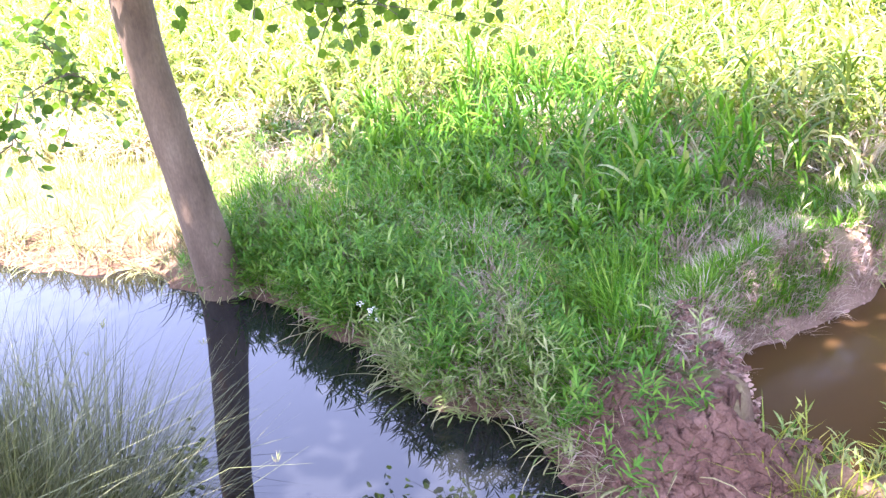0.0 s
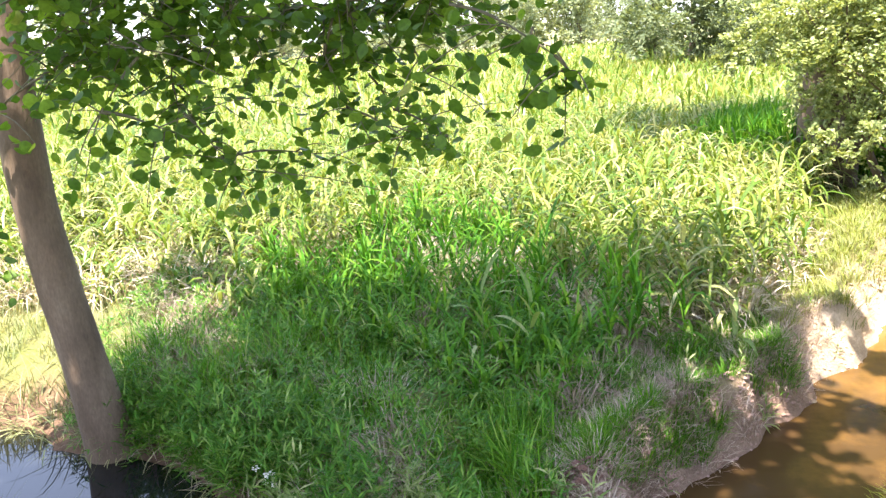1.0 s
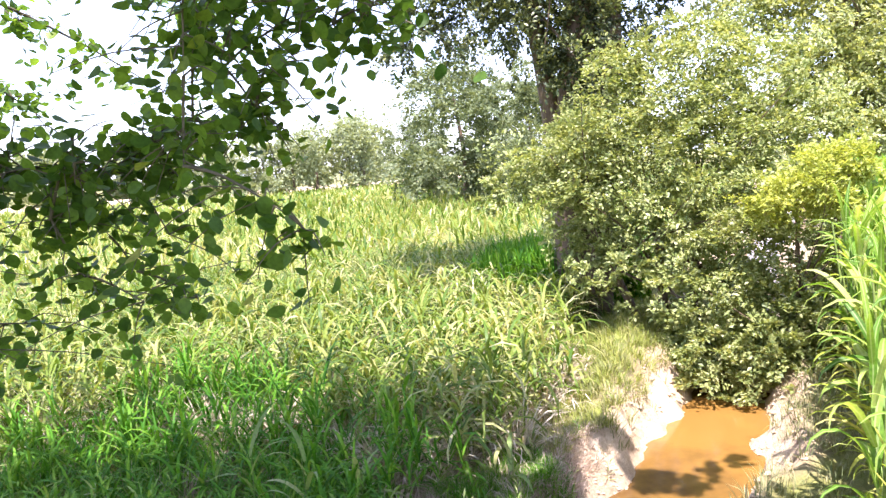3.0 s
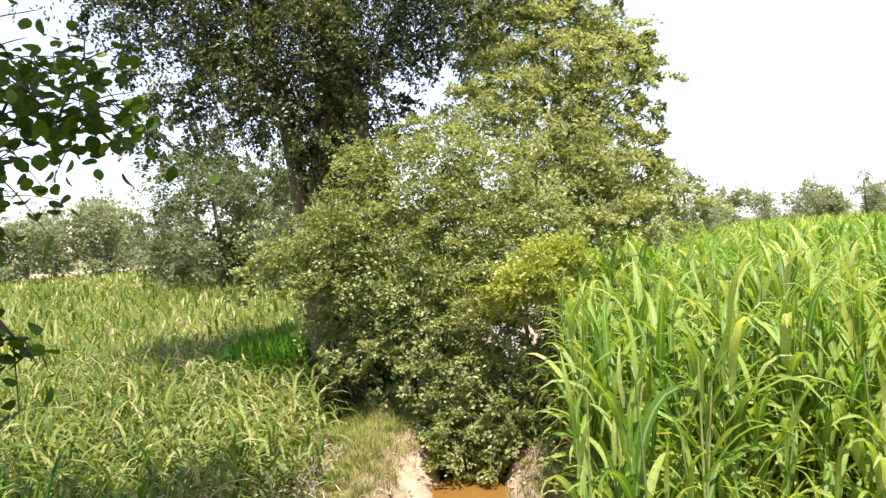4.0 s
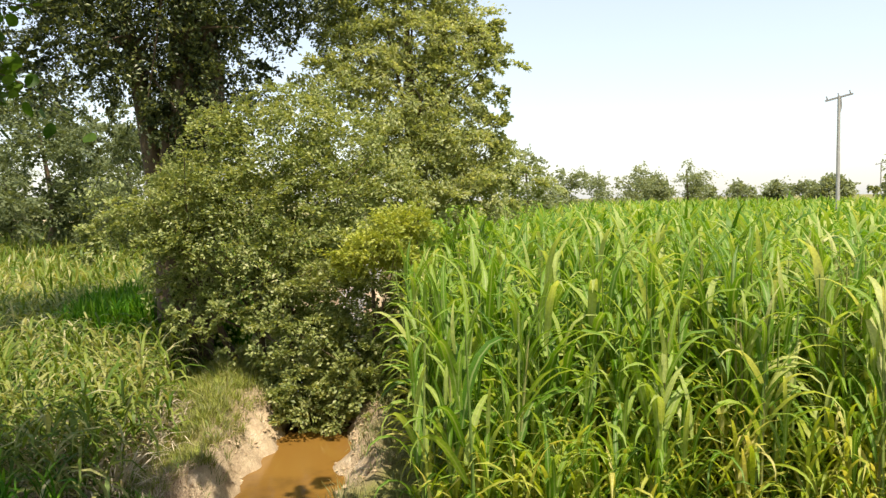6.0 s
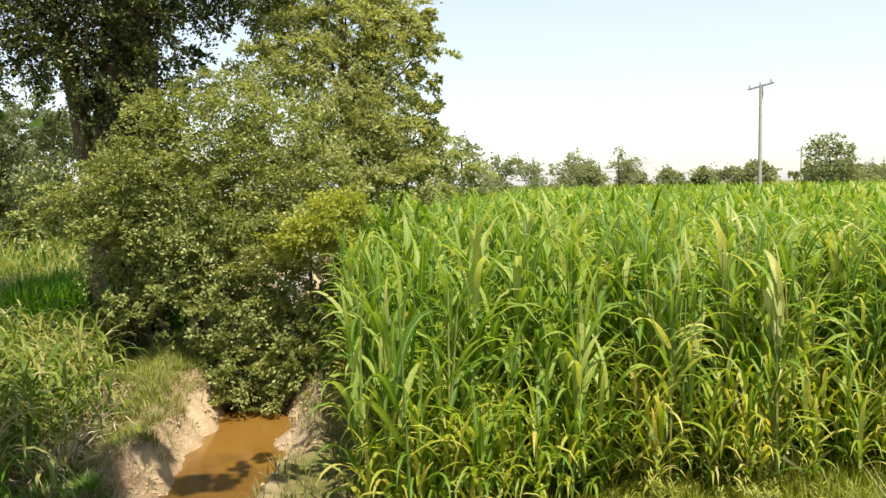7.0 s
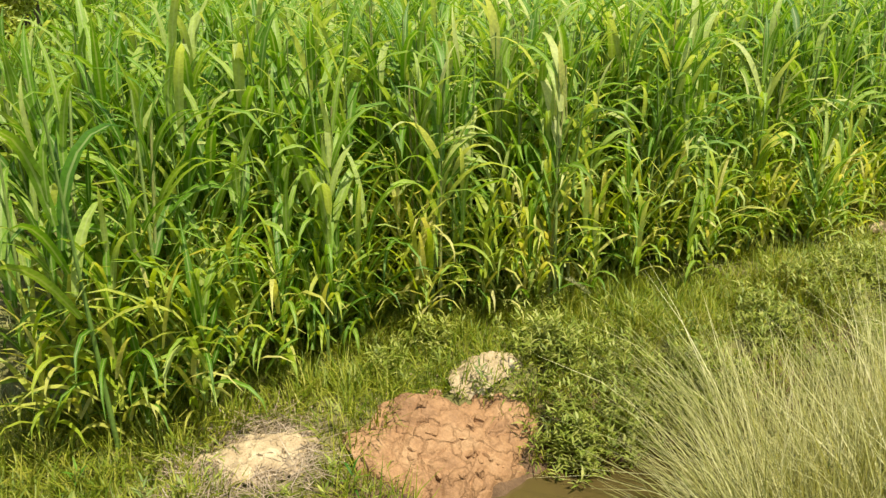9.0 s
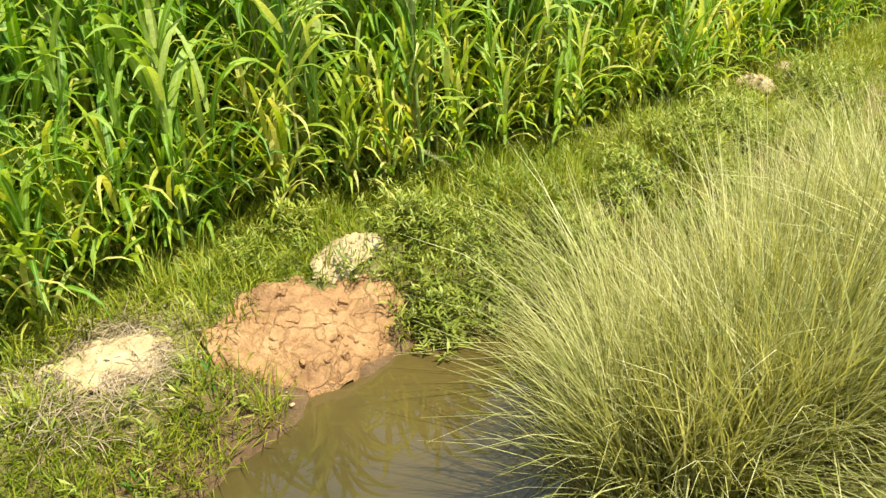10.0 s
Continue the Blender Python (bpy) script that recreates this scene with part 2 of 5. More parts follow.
def ground_material():
    """Field soil: tan earth, greener where grass covers it, pale dried mud along the channel's banks."""
    m, nt, out = material("field_soil")
    attr = nt.nodes.new("ShaderNodeAttribute")
    attr.attribute_name = "cover"
    split = nt.nodes.new("ShaderNodeSeparateColor")
    nt.links.new(attr.outputs["Color"], split.inputs[0])
    soil = ramp(nt, noise_tex(nt, 2.2, 8.0, 0.65), [(0.3, (0.17, 0.11, 0.075)), (0.55, (0.27, 0.185, 0.135)), (0.8, (0.37, 0.28, 0.21))])
    green = ramp(nt, noise_tex(nt, 5.0, 8.0, 0.7), [(0.3, (0.1, 0.13, 0.025)), (0.55, (0.2, 0.225, 0.05)), (0.8, (0.33, 0.31, 0.1))])
    pale = ramp(nt, noise_tex(nt, 4.0, 8.0, 0.7), [(0.3, (0.36, 0.26, 0.16)), (0.55, (0.55, 0.44, 0.3)), (0.8, (0.7, 0.61, 0.48))])
    wet = ramp(nt, noise_tex(nt, 6.0, 6.0, 0.6), [(0.3, (0.1, 0.06, 0.035)), (0.7, (0.19, 0.115, 0.07))])
    ragged = math_node(nt, "MULTIPLY", math_node(nt, "SUBTRACT", noise_tex(nt, 9.0, 5.0, 0.7), 0.5), 0.9)

    def cover(channel):
        n = nt.nodes.new("ShaderNodeMath")
        n.operation, n.use_clamp = "ADD", True
        nt.links.new(split.outputs[channel], n.inputs[0])
        nt.links.new(math_node(nt, "MULTIPLY", ragged, math_node(nt, "MULTIPLY", split.outputs[channel], math_node(nt, "SUBTRACT", 2.0, split.outputs[channel]))), n.inputs[1])
        return n.outputs[0]
    colour = mix_colour(nt, cover(0), soil, green)
    colour = mix_colour(nt, cover(1), colour, pale)
    colour = mix_colour(nt, cover(2), colour, wet)
    fine = ramp(nt, noise_tex(nt, 70.0, 4.0, 0.7), [(0.25, (0.65, 0.64, 0.62)), (0.8, (1.2, 1.2, 1.18))])
    body = node(nt, "ShaderNodeBsdfPrincipled", Roughness=0.9)
    body.inputs["Specular IOR Level"].default_value = 0.2
    nt.links.new(mix_colour(nt, 1.0, colour, fine, "MULTIPLY"), body.inputs["Base Color"])
    nt.links.new(bump(nt, noise_tex(nt, 22.0, 8.0, 0.7), 0.9, 0.035), body.inputs["Normal"])
    nt.links.new(body.outputs[0], out.inputs["Surface"])
    return m


def water_material(name, deep, silt, ripple, rough, clear_until, ior, cloud=1.1):
    """Still farm water: silt colour below, a clear mirror on top, hardly rippled."""
    m, nt, out = material(name)
    body = node(nt, "ShaderNodeBsdfPrincipled", Roughness=rough, IOR=ior)
    body.inputs["Specular IOR Level"].default_value = 0.5
    geo = nt.nodes.new("ShaderNodeNewGeometry")
    split = nt.nodes.new("ShaderNodeSeparateXYZ")
    nt.links.new(geo.outputs["Position"], split.inputs[0])
    # stirred silt clouds the end by the mud heaps
    drift = math_node(nt, "MULTIPLY", math_node(nt, "SUBTRACT", split.outputs["X"], clear_until), 0.5)
    stirred = nt.nodes.new("ShaderNodeClamp")
    nt.links.new(math_node(nt, "ADD", drift, math_node(nt, "MULTIPLY", math_node(nt, "SUBTRACT", noise_tex(nt, 1.8, 8.0, 0.65), 0.5), cloud)), stirred.inputs[0])
    nt.links.new(ramp(nt, stirred.outputs[0], [(0.0, deep), (1.0, silt)]), body.inputs["Base Color"])
    nt.links.new(bump(nt, noise_tex(nt, 3.5, 2.0, 0.5), ripple, 0.01), body.inputs["Normal"])
    nt.links.new(body.outputs[0], out.inputs["Surface"])
    return m


GROUND = ground_material()
POND = water_material("pond_water", (0.008, 0.009, 0.009), (0.075, 0.053, 0.02), 0.05, 0.012, 1.0, 1.6)
SILTY = water_material("silty_channel_water", (0.055, 0.031, 0.012), (0.19, 0.1, 0.023), 0.3, 0.14, 1.9, 1.33, 2.4)

# ---- lie of the land ----
FAR_SHORE = [(-30, 21), (-14, 11.2), (-6, 6.3), (-3.6, 5.3), (-2.6, 4.94), (-1.6, 4.46), (-1.15, 4.06), (-0.84, 3.78), (-0.7, 3.42), (-0.48, 3.12), (-0.2, 2.98), (-0.06, 2.72), (0.06, 2.3), (0.6, 1.98), (1.2, 1.75), (2.0, 1.25), (2.6, 0.9), (3.0, 0.8), (3.35, 0.45), (3.75, 0.0), (5.3, -1.6), (6.5, -2.5), (14, -8.5), (30, -20)]
NEAR_SHORE = [(-30, 17), (-14, 8), (-5, 3.6), (-3, 2.7), (-1.9, 2.0), (-0.9, 1.35), (0.0, 0.95), (1.0, 0.55), (1.9, 0.1), (2.7, -0.45), (4.0, -1.7), (6.0, -3.6), (14, -11), (30, -23)]
CHANNEL = [(0.95, 2.95), (1.6, 3.45), (2.5, 4.15), (3.45, 4.85), (4.6, 5.95), (6.5, 7.9), (12, 13), (30, 30)]
WATER_Z, CHANNEL_Z = 0.0, 0.05


def along(points, line):
    """Distance of each point to a polyline, and the side: positive on its left."""
    best, side = np.full(len(points), 1e9), np.zeros(len(points))
    for a, b in zip(line, line[1:]):
        a, b = np.array(a, float), np.array(b, float)
        d = b - a
        s = np.clip(((points - a) @ d) / (d @ d), 0, 1)
        r = points - (a + s[:, None] * d)
        dist = np.hypot(r[:, 0], r[:, 1])
        turn = d[0] * r[:, 1] - d[1] * r[:, 0]
        closer = dist < best
        best[closer], side[closer] = dist[closer], np.sign(turn[closer])
    return best, side


def step(a, b, v):
    s = np.clip((v - a) / (b - a), 0, 1)
    return s * s * (3 - 2 * s)


def lattice(points, cell, seed):
    """Smooth value noise in 0..1 on the plan."""
    q = points / cell
    i = np.floor(q).astype(int)
    f = q - i
    f = f * f * (3 - 2 * f)

    def at(dx, dy):
        n = np.sin((i[:, 0] + dx) * 127.1 + (i[:, 1] + dy) * 311.7 + seed * 74.7) * 43758.5453
        return n - np.floor(n)
    top = at(0, 0) * (1 - f[:, 0]) + at(1, 0) * f[:, 0]
    low = at(0, 1) * (1 - f[:, 0]) + at(1, 1) * f[:, 0]
    return top * (1 - f[:, 1]) + low * f[:, 1]


def lie(points):
    """Signed distances: past the far shore, past the near shore (towards the path), from the channel's middle (left of it negative)."""
    d, s = along(points, FAR_SHORE)
    n, sn = along(points, NEAR_SHORE)
    c, sc = along(points, CHANNEL)
    ragged = (lattice(points, 0.42, 51) - 0.5) * 0.22 + (lattice(points, 0.15, 52) - 0.5) * 0.1
    # the left bank stands closer to the channel's middle until the bush
    close = np.where(sc > 0, 1 - step(3.1, 3.8, points[:, 0]), 0)
    under = np.where(sc > 0, step(3.1, 3.8, points[:, 0]) * (1 - step(5.2, 6.2, points[:, 0])), 0)
    c = c + close * (0.25 * c + 0.12 + 0.12 * np.exp(-((points[:, 0] - 2.75) / 0.5) ** 2)) + under * (0.33 - 0.1 * c)
    c = c + step(0.2, 0.5, c) * ((lattice(points, 0.5, 53) - 0.5) * 0.26 + (lattice(points, 0.18, 54) - 0.5) * 0.14)
    return d * s + ragged, -n * sn + ragged, c, sc


def height(points):
    far, near, c, side = lie(points)
    rough = lattice(points, 0.35, 1) * 0.06 + lattice(points, 0.17, 6) * 0.035 + lattice(points, 0.11, 2) * 0.025 + lattice(points, 2.5, 3) * 0.05
    bank = -0.3 + 0.34 * step(-0.45, 0.06, far) + 0.22 * step(0.0, 0.55, far) + 0.04 * step(0.5, 2.0, far)
    path = -0.3 + 0.36 * step(-0.5, 0.05, near) + 0.5 * step(0.0, 1.0, near)
    z = np.maximum(bank, path)
    crest = 0.12 * np.exp(-((c - 0.68) / 0.16) ** 2) * step(0.2, 0.7, far)
    crest = crest + np.where(side > 0, 0.2, 0) * np.exp(-((c - 1.0) / 0.28) ** 2) * step(2.8, 3.4, points[:, 0]) * (1 - step(5.2, 5.9, points[:, 0]))
    cut = -0.12 + 0.7 * step(0.3, 1.0, c + (lattice(points, 0.3, 5) - 0.5) * 0.16)
    z = np.minimum(z + crest, np.where(c < 0.95, cut, 9))
    return z + rough * step(-0.3, 0.3, np.maximum(far, near)) - 0.04


def ground_at(points):
    return height(np.asarray(points, float))


def mesh_of(name, verts, faces, smooth=False):
    """A mesh from arrays of corners and of faces that all have the same number of corners."""
    verts, faces = np.asarray(verts, np.float32), np.asarray(faces, np.int32)
    me = bpy.data.meshes.new(name)
    me.vertices.add(len(verts))
    me.vertices.foreach_set("co", verts.ravel())
    k = faces.shape[1]
    me.loops.add(faces.size)
    me.loops.foreach_set("vertex_index", faces.ravel())
    me.polygons.add(len(faces))
    me.polygons.foreach_set("loop_start", np.arange(0, faces.size, k, dtype=np.int32))
    me.polygons.foreach_set("use_smooth", np.full(len(faces), smooth))
    me.update(calc_edges=True)
    return me


def thing(name, label, category, at=(0, 0, 0), group="", kind=""):
    ob = tagged(new(name), label, category, group, kind)
    ob.location = at
    return ob


def part(name, me, mat, parent=None, label="", kind=""):
    ob = new(name, me)
    if not me.materials:
        me.materials.append(mat)
    if parent is not None:
        ob.parent = parent
    return tagged(ob, label, kind=kind)


def single(name, me, mat, label, category, kind="", group=""):
    me.materials.append(mat)
    return tagged(new(name, me), label, category, group, kind)


def spread(lo, hi, fine, count):
    """Grid lines: even between lo and hi, then wider and wider to the horizon."""
    core = np.arange(lo, hi + fine / 2, fine)
    grow = np.cumsum(fine * 1.19 ** np.arange(1, count))
    return np.concatenate([(lo - grow)[::-1], core, hi + grow])


gx, gy = spread(-3.8, 8.0, 0.08, 54), spread(-2.8, 8.2, 0.08, 54)
GX, GY = np.meshgrid(gx, gy)
plan = np.stack([GX.ravel(), GY.ravel()], 1)
far_d, near_d, chan_d = lie(plan)[:3]
gz = height(plan)
out_there = step(60, 200, np.hypot(plan[:, 0], plan[:, 1]))
gz = gz * (1 - out_there) + 0.2 * out_there
# a low earth road on an embankment behind the fodder field
road_band = step(66.5, 69, plan[:, 1]) * (1 - step(75, 79, plan[:, 1])) * (1 - step(40, 46, plan[:, 0]))
gz = gz + 0.95 * road_band
nx, ny = len(gx), len(gy)
idx = np.arange(nx * ny).reshape(ny, nx)
quads = np.stack([idx[:-1, :-1], idx[:-1, 1:], idx[1:, 1:], idx[1:, :-1]], -1).reshape(-1, 4)
ground_mesh = mesh_of("ground", np.column_stack([plan, gz]), quads, True)
green = np.clip(0.5 + 0.6 * lattice(plan, 0.6, 8), 0, 1) * step(0.0, 0.3, np.maximum(far_d, near_d)) * 0.9 * step(0.6, 1.0, chan_d)
pale = np.exp(-((chan_d - 0.6) / 0.2) ** 2) * step(0.0, 0.5, far_d) * step(1.9, 2.7, plan[:, 0])
track = step(66, 67, plan[:, 1]) * (1 - step(76, 78, plan[:, 1])) * (1 - step(40, 46, plan[:, 0]))
pale = np.maximum(pale, track * 0.9)
wet = np.maximum(1 - step(0.12, 0.5, np.maximum(far_d, near_d)), 1 - step(0.36, 0.5, chan_d))
attr = ground_mesh.attributes.new("cover", "FLOAT_COLOR", "POINT")
attr.data.foreach_set("color", np.column_stack([green, pale, wet, np.ones(len(plan))]).astype(np.float32).ravel())
single("ground", ground_mesh, GROUND, "tan field soil with grassy banks and a dug ditch", "ground", "structure")


def sheet(name, left, right, z, mat, label):
    """A level sheet of water between two lines with the same number of points."""
    pts = [(*p, z) for p in left] + [(*p, z) for p in right]
    n = len(left)
    faces = [(i, i + 1, n + i + 1, n + i) for i in range(n - 1)]
    return single(name, mesh_of(name, pts, faces), mat, label, "water", "structure")


def shifted(line, by):
    pts = [Vector(p) for p in line]
    res = []
    for i, p in enumerate(pts):
        d = (pts[min(i + 1, len(pts) - 1)] - pts[max(i - 1, 0)]).normalized()
        res.append((p.x - d.y * by, p.y + d.x * by))
    return res


mid_line = [(x, 0.5 * (np.interp(x, [p[0] for p in FAR_SHORE], [p[1] for p in FAR_SHORE]) + np.interp(x, [p[0] for p in NEAR_SHORE], [p[1] for p in NEAR_SHORE]))) for x in np.linspace(-28, 28, 60)]
sheet("pond_water", [(x, y + 1.15 + 0.05 * abs(x)) for x, y in mid_line], [(x, y - 1.15 - 0.05 * abs(x)) for x, y in mid_line], WATER_Z, POND, "still dark ditch water mirroring sky and tree")
sheet("channel_water", shifted([(0.62, 2.65)] + CHANNEL, 0.55), shifted([(0.62, 2.65)] + CHANNEL, -0.55), CHANNEL_Z, SILTY, "shallow orange-brown silty water in a dug channel")

# ---- blades and leaves ----
rng = np.random.default_rng(7)


def blades(base, azimuth, length, width, rise, droop, segs=4, fold=0.0, shape="blade", sway=0.3, curl=1.4):
    """Many curved leaves at once. rise: degrees above level at the root; droop: degrees lost towards the tip."""
    n = len(base)
    s = np.linspace(0, 1, segs + 1)
    rise, droop = np.radians(rise)[:, None], np.radians(droop)[:, None]
    phi = rise - droop * ((s[:-1] + s[1:]) / 2)[None] ** curl
    seg = (length / segs)[:, None]
    turn = azimuth[:, None] + (rng.normal(0, sway, n))[:, None] * s[None, :-1]
    step_xyz = np.stack([np.cos(phi) * np.cos(turn) * seg, np.cos(phi) * np.sin(turn) * seg, np.sin(phi) * seg], -1)
    line = np.concatenate([np.zeros((n, 1, 3)), np.cumsum(step_xyz, 1)], 1) + base[:, None, :]
    if shape == "blade":
        prof = np.interp(s, [0, 0.12, 0.4, 0.75, 1], [0.55, 0.9, 1.0, 0.6, 0.03])
    elif shape == "lance":
        prof = np.interp(s, [0, 0.35, 0.7, 1], [0.12, 1.0, 0.75, 0.04])
    else:
        prof = np.interp(s, [0, 0.5, 1], [1.0, 0.8, 0.1])
    az = np.concatenate([turn, turn[:, -1:]], 1)
    roll = rng.normal(0, 0.35, n)[:, None] * s[None]
    side = np.stack([-np.sin(az) * np.cos(roll), np.cos(az) * np.cos(roll), np.sin(roll)], -1)
    half = 0.5 * width[:, None, None] * prof[None, :, None]
    if fold > 0:
        lift = np.zeros_like(side)
        lift[..., 2] = 1
        v = np.stack([line - side * half + lift * half * fold, line, line + side * half + lift * half * fold], 2)
        k = 3
    else:
        v = np.stack([line - side * half, line + side * half], 2)
        k = 2
    v = v.reshape(-1, 3)
    first = (np.arange(n) * (segs + 1) * k)[:, None, None] + (np.arange(segs) * k)[None, :, None] + np.arange(k - 1)[None, None, :]
    f = np.stack([first, first + 1, first + k + 1, first + k], -1).reshape(-1, 4)
    return v, f


def joined(pieces):
    verts, faces, n = [], [], 0
    for v, f in pieces:
        verts.append(v)
        faces.append(f + n)
        n += len(v)
    return np.concatenate(verts), np.concatenate(faces)


def plants(at, tall, leaves, length, width, segs, fold, stiff=0.0, curl=1.4):
    """Leaf arrays of many grass-like crops: leaves in two rows up a stem, the upper ones steeper."""
    n = len(at)
    k = np.tile(np.arange(leaves), n)
    p = np.repeat(np.arange(n), leaves)
    up = (k + 0.6 + rng.uniform(-0.3, 0.3, len(k))) / leaves
    plane = rng.uniform(0, 2 * np.pi, n)
    az = plane[p] + np.pi * (k % 2) + rng.normal(0, 0.5, len(k))
    base = at[p].copy()
    base[:, 2] += tall[p] * (0.12 + 0.62 * up)
    reach = length * (0.65 + 0.5 * np.sin(np.pi * np.clip(up, 0, 1) * 0.9)) * rng.uniform(0.75, 1.2, len(k)) * (tall[p] / tall.mean()) ** 0.5
    rise = 48 + 32 * up + stiff * (1 - 0.7 * up) + rng.normal(0, 9, len(k))
    droop = 140 - 70 * up - stiff * 1.6 + rng.normal(0, 26, len(k))
    return blades(base, az, reach, width * rng.uniform(0.75, 1.2, len(k)), np.clip(rise, 30, 88), np.clip(droop, 10, 170), segs, fold, curl=curl)


def stems(at, tall, radius):
    """Thin three-sided upright stems."""
    n = len(at)
    a = np.arange(3) * 2 * np.pi / 3
    ring = np.stack([np.cos(a), np.sin(a), np.zeros(3)], -1) * radius
    tip = at + np.stack([rng.normal(0, 0.03, n), rng.normal(0, 0.03, n), tall * 0.85], -1)
    v = np.stack([at[:, None] + ring[None], tip[:, None] + ring[None] * 0.5], 1).reshape(-1, 3)
    i = (np.arange(n) * 6)[:, None]
    f = np.stack([np.stack([i[:, 0] + j, i[:, 0] + (j + 1) % 3, i[:, 0] + 3 + (j + 1) % 3, i[:, 0] + 3 + j], -1) for j in range(3)], 1).reshape(-1, 4)
    return v, f


def sow(count, x0, x1, y0, y1, keep):
    """Random places on the ground within a rectangle where keep(points, far, near, channel, side) is true."""
    p = np.column_stack([rng.uniform(x0, x1, count), rng.uniform(y0, y1, count)])
    p = p[keep(p, *lie(p))]
    return np.column_stack([p, ground_at(p) - 0.02])


def ribbed(me):
    """Marks the middle line of folded leaves, which have three corners to a ring."""
    n = len(me.vertices)
    mark = me.attributes.new("rib", "FLOAT", "POINT")
    mark.data.foreach_set("value", np.tile(np.array([0, 1, 0], np.float32), n // 3))
    return me


def with_stuff(name, pieces, mat, label, category, smooth=True, rib=False):
    v, f = joined(pieces)
    me = mesh_of(name, v, f, smooth)
    return single(name, ribbed(me) if rib else me, mat, label, category, "stuff")


# ---- sorghum standing right of the channel ----
FIELD_EDGE = [(2.4, 1.2), (2.46, 2.45), (2.9, 2.72), (3.55, 3.35), (4.6, 4.35), (6.2, 5.6), (9, 8.4), (30, 28)]


def in_sorghum(p, far, near, c, side):
    d, s = along(p, FIELD_EDGE)
    return (far > 1.12 + 0.25 * (lattice(p, 0.5, 21) - 0.5)) & (s < 0) & (p[:, 0] > 1.9)


def stalk_mesh():
    bm = bmesh.new()
    rings = []
    for i in range(8):
        z = i / 7
        r = 0.011 * (1 - 0.55 * z) * (1.12 if i % 2 else 1.0)
        rings.append([bm.verts.new((r * math.cos(a), r * math.sin(a), z)) for a in (k * math.pi / 3 for k in range(6))])
    for a, b in zip(rings, rings[1:]):
        for k in range(6):
            bm.faces.new((a[k], a[(k + 1) % 6], b[(k + 1) % 6], b[k])).smooth = True
    me = bpy.data.meshes.new("stalk")
    bm.to_mesh(me)
    bm.free()
    return me


def leaf_mesh(rise, droop, length, width):
    v, f = blades(np.zeros((1, 3)), np.zeros(1), np.array([length]), np.array([width]), np.array([rise]), np.array([droop]), 8, 0.35, curl=2.2)
    return ribbed(mesh_of("leaf", v, f, True))


STALK_MESH = stalk_mesh()
STALK_MESH.materials.append(STALK)
LEAVES = []
for rise, droop, length, width in ((58, 165, 0.56, 0.042), (62, 175, 0.64, 0.048), (66, 160, 0.68, 0.054), (70, 140, 0.66, 0.054), (75, 100, 0.6, 0.05), (81, 45, 0.5, 0.042)):
    me = leaf_mesh(rise, droop, length, width)
    me.materials.append(SORGHUM)
    LEAVES.append(me)
LOW_LEAVES = []
for rise, droop, length in ((40, 120, 0.5), (30, 100, 0.45), (48, 140, 0.55)):
    me = leaf_mesh(rise, droop, length, 0.036)
    me.materials.append(SORGHUM_DRY)
    LOW_LEAVES.append(me)


def sorghum_plant(tall, seed):
    r = random.Random(seed)
    root = thing("sorghum_plant", "tall green sorghum plant with arching ribbon leaves", "crop plant", group="sorghum row by the ditch")
    stalk = part("stalk", STALK_MESH, STALK, root)
    stalk.scale = (1, 1, tall * 0.8)
    stalk.rotation_euler = (r.gauss(0, 0.04), r.gauss(0, 0.04), 0)
    plane = r.uniform(0, 6.28)
    for k in range(13):
        up = (k + 0.5) / 13
        low = k < 5
        me = r.choice(LOW_LEAVES) if low else LEAVES[min(5, max(0, int(up * 6.2 + r.gauss(0, 0.6))))]
        leaf = part("leaf", me, None, root, "yellowing lower leaf" if low else "")
        leaf.location = (0, 0, tall * (0.06 + 0.7 * up))
        leaf.rotation_euler = (r.gauss(0, 0.12), r.gauss(0, 0.12), plane + math.pi * (k % 2) + r.gauss(0, 0.45))
        size = r.uniform(0.62, 1.0) * (0.8 + 0.35 * math.sin(math.pi * up))
        leaf.scale = (size, size * r.uniform(0.85, 1.15), size)
    return root


near_sorghum = sow(3600, 1.9, 9.5, -3.0, 7.5, lambda p, far, near, c, side: in_sorghum(p, far, near, c, side) & (np.hypot(p[:, 0] - 0.3, p[:, 1]) < 8.5))
edge = lie(near_sorghum[:, :2])
front = np.argsort(np.minimum(edge[0] - 1.12, along(near_sorghum[:, :2], FIELD_EDGE)[0] * 1.2 + np.maximum(0, near_sorghum[:, 1] - 4.5)))
singles, rest = front[:150], front[150:]
models = [sorghum_plant(1.72, 50 + i) for i in range(6)]
for m in models:
    m.location = (0, 0, -50)
for count, i in enumerate(singles):
    x, y, z = near_sorghum[i]
    s = rng.uniform(0.78, 1.08)
    place = pose(x, y, z, rng.normal(0, 3), rng.normal(0, 3), rng.uniform(0, 360))
    if count < len(models):
        models[count].matrix_basis = place @ Matrix.Scale(s, 4)
    else:
        src = models[count % len(models)]
        ob = copy_thing(src, place)
        ob.scale = (s, s, s)
crop = near_sorghum[rest]
tall = rng.uniform(1.25, 1.95, len(crop))
with_stuff("sorghum_crop", [plants(crop, tall, 12, 0.56, 0.05, 5, 0.35, -4, 2.0)], SORGHUM, "dense green sorghum crop with arching leaves", "crop", rib=True)
low = plants(crop, tall * 0.55, 7, 0.38, 0.032, 4, 0.0, 0.0, 2.0)
with_stuff("sorghum_lower_leaves", [low], SORGHUM_DRY, "yellowing lower leaves among the sorghum stalks", "crop")
with_stuff("sorghum_stalks", [stems(crop, tall, 0.009)], STALK, "upright green sorghum stalks", "crop")
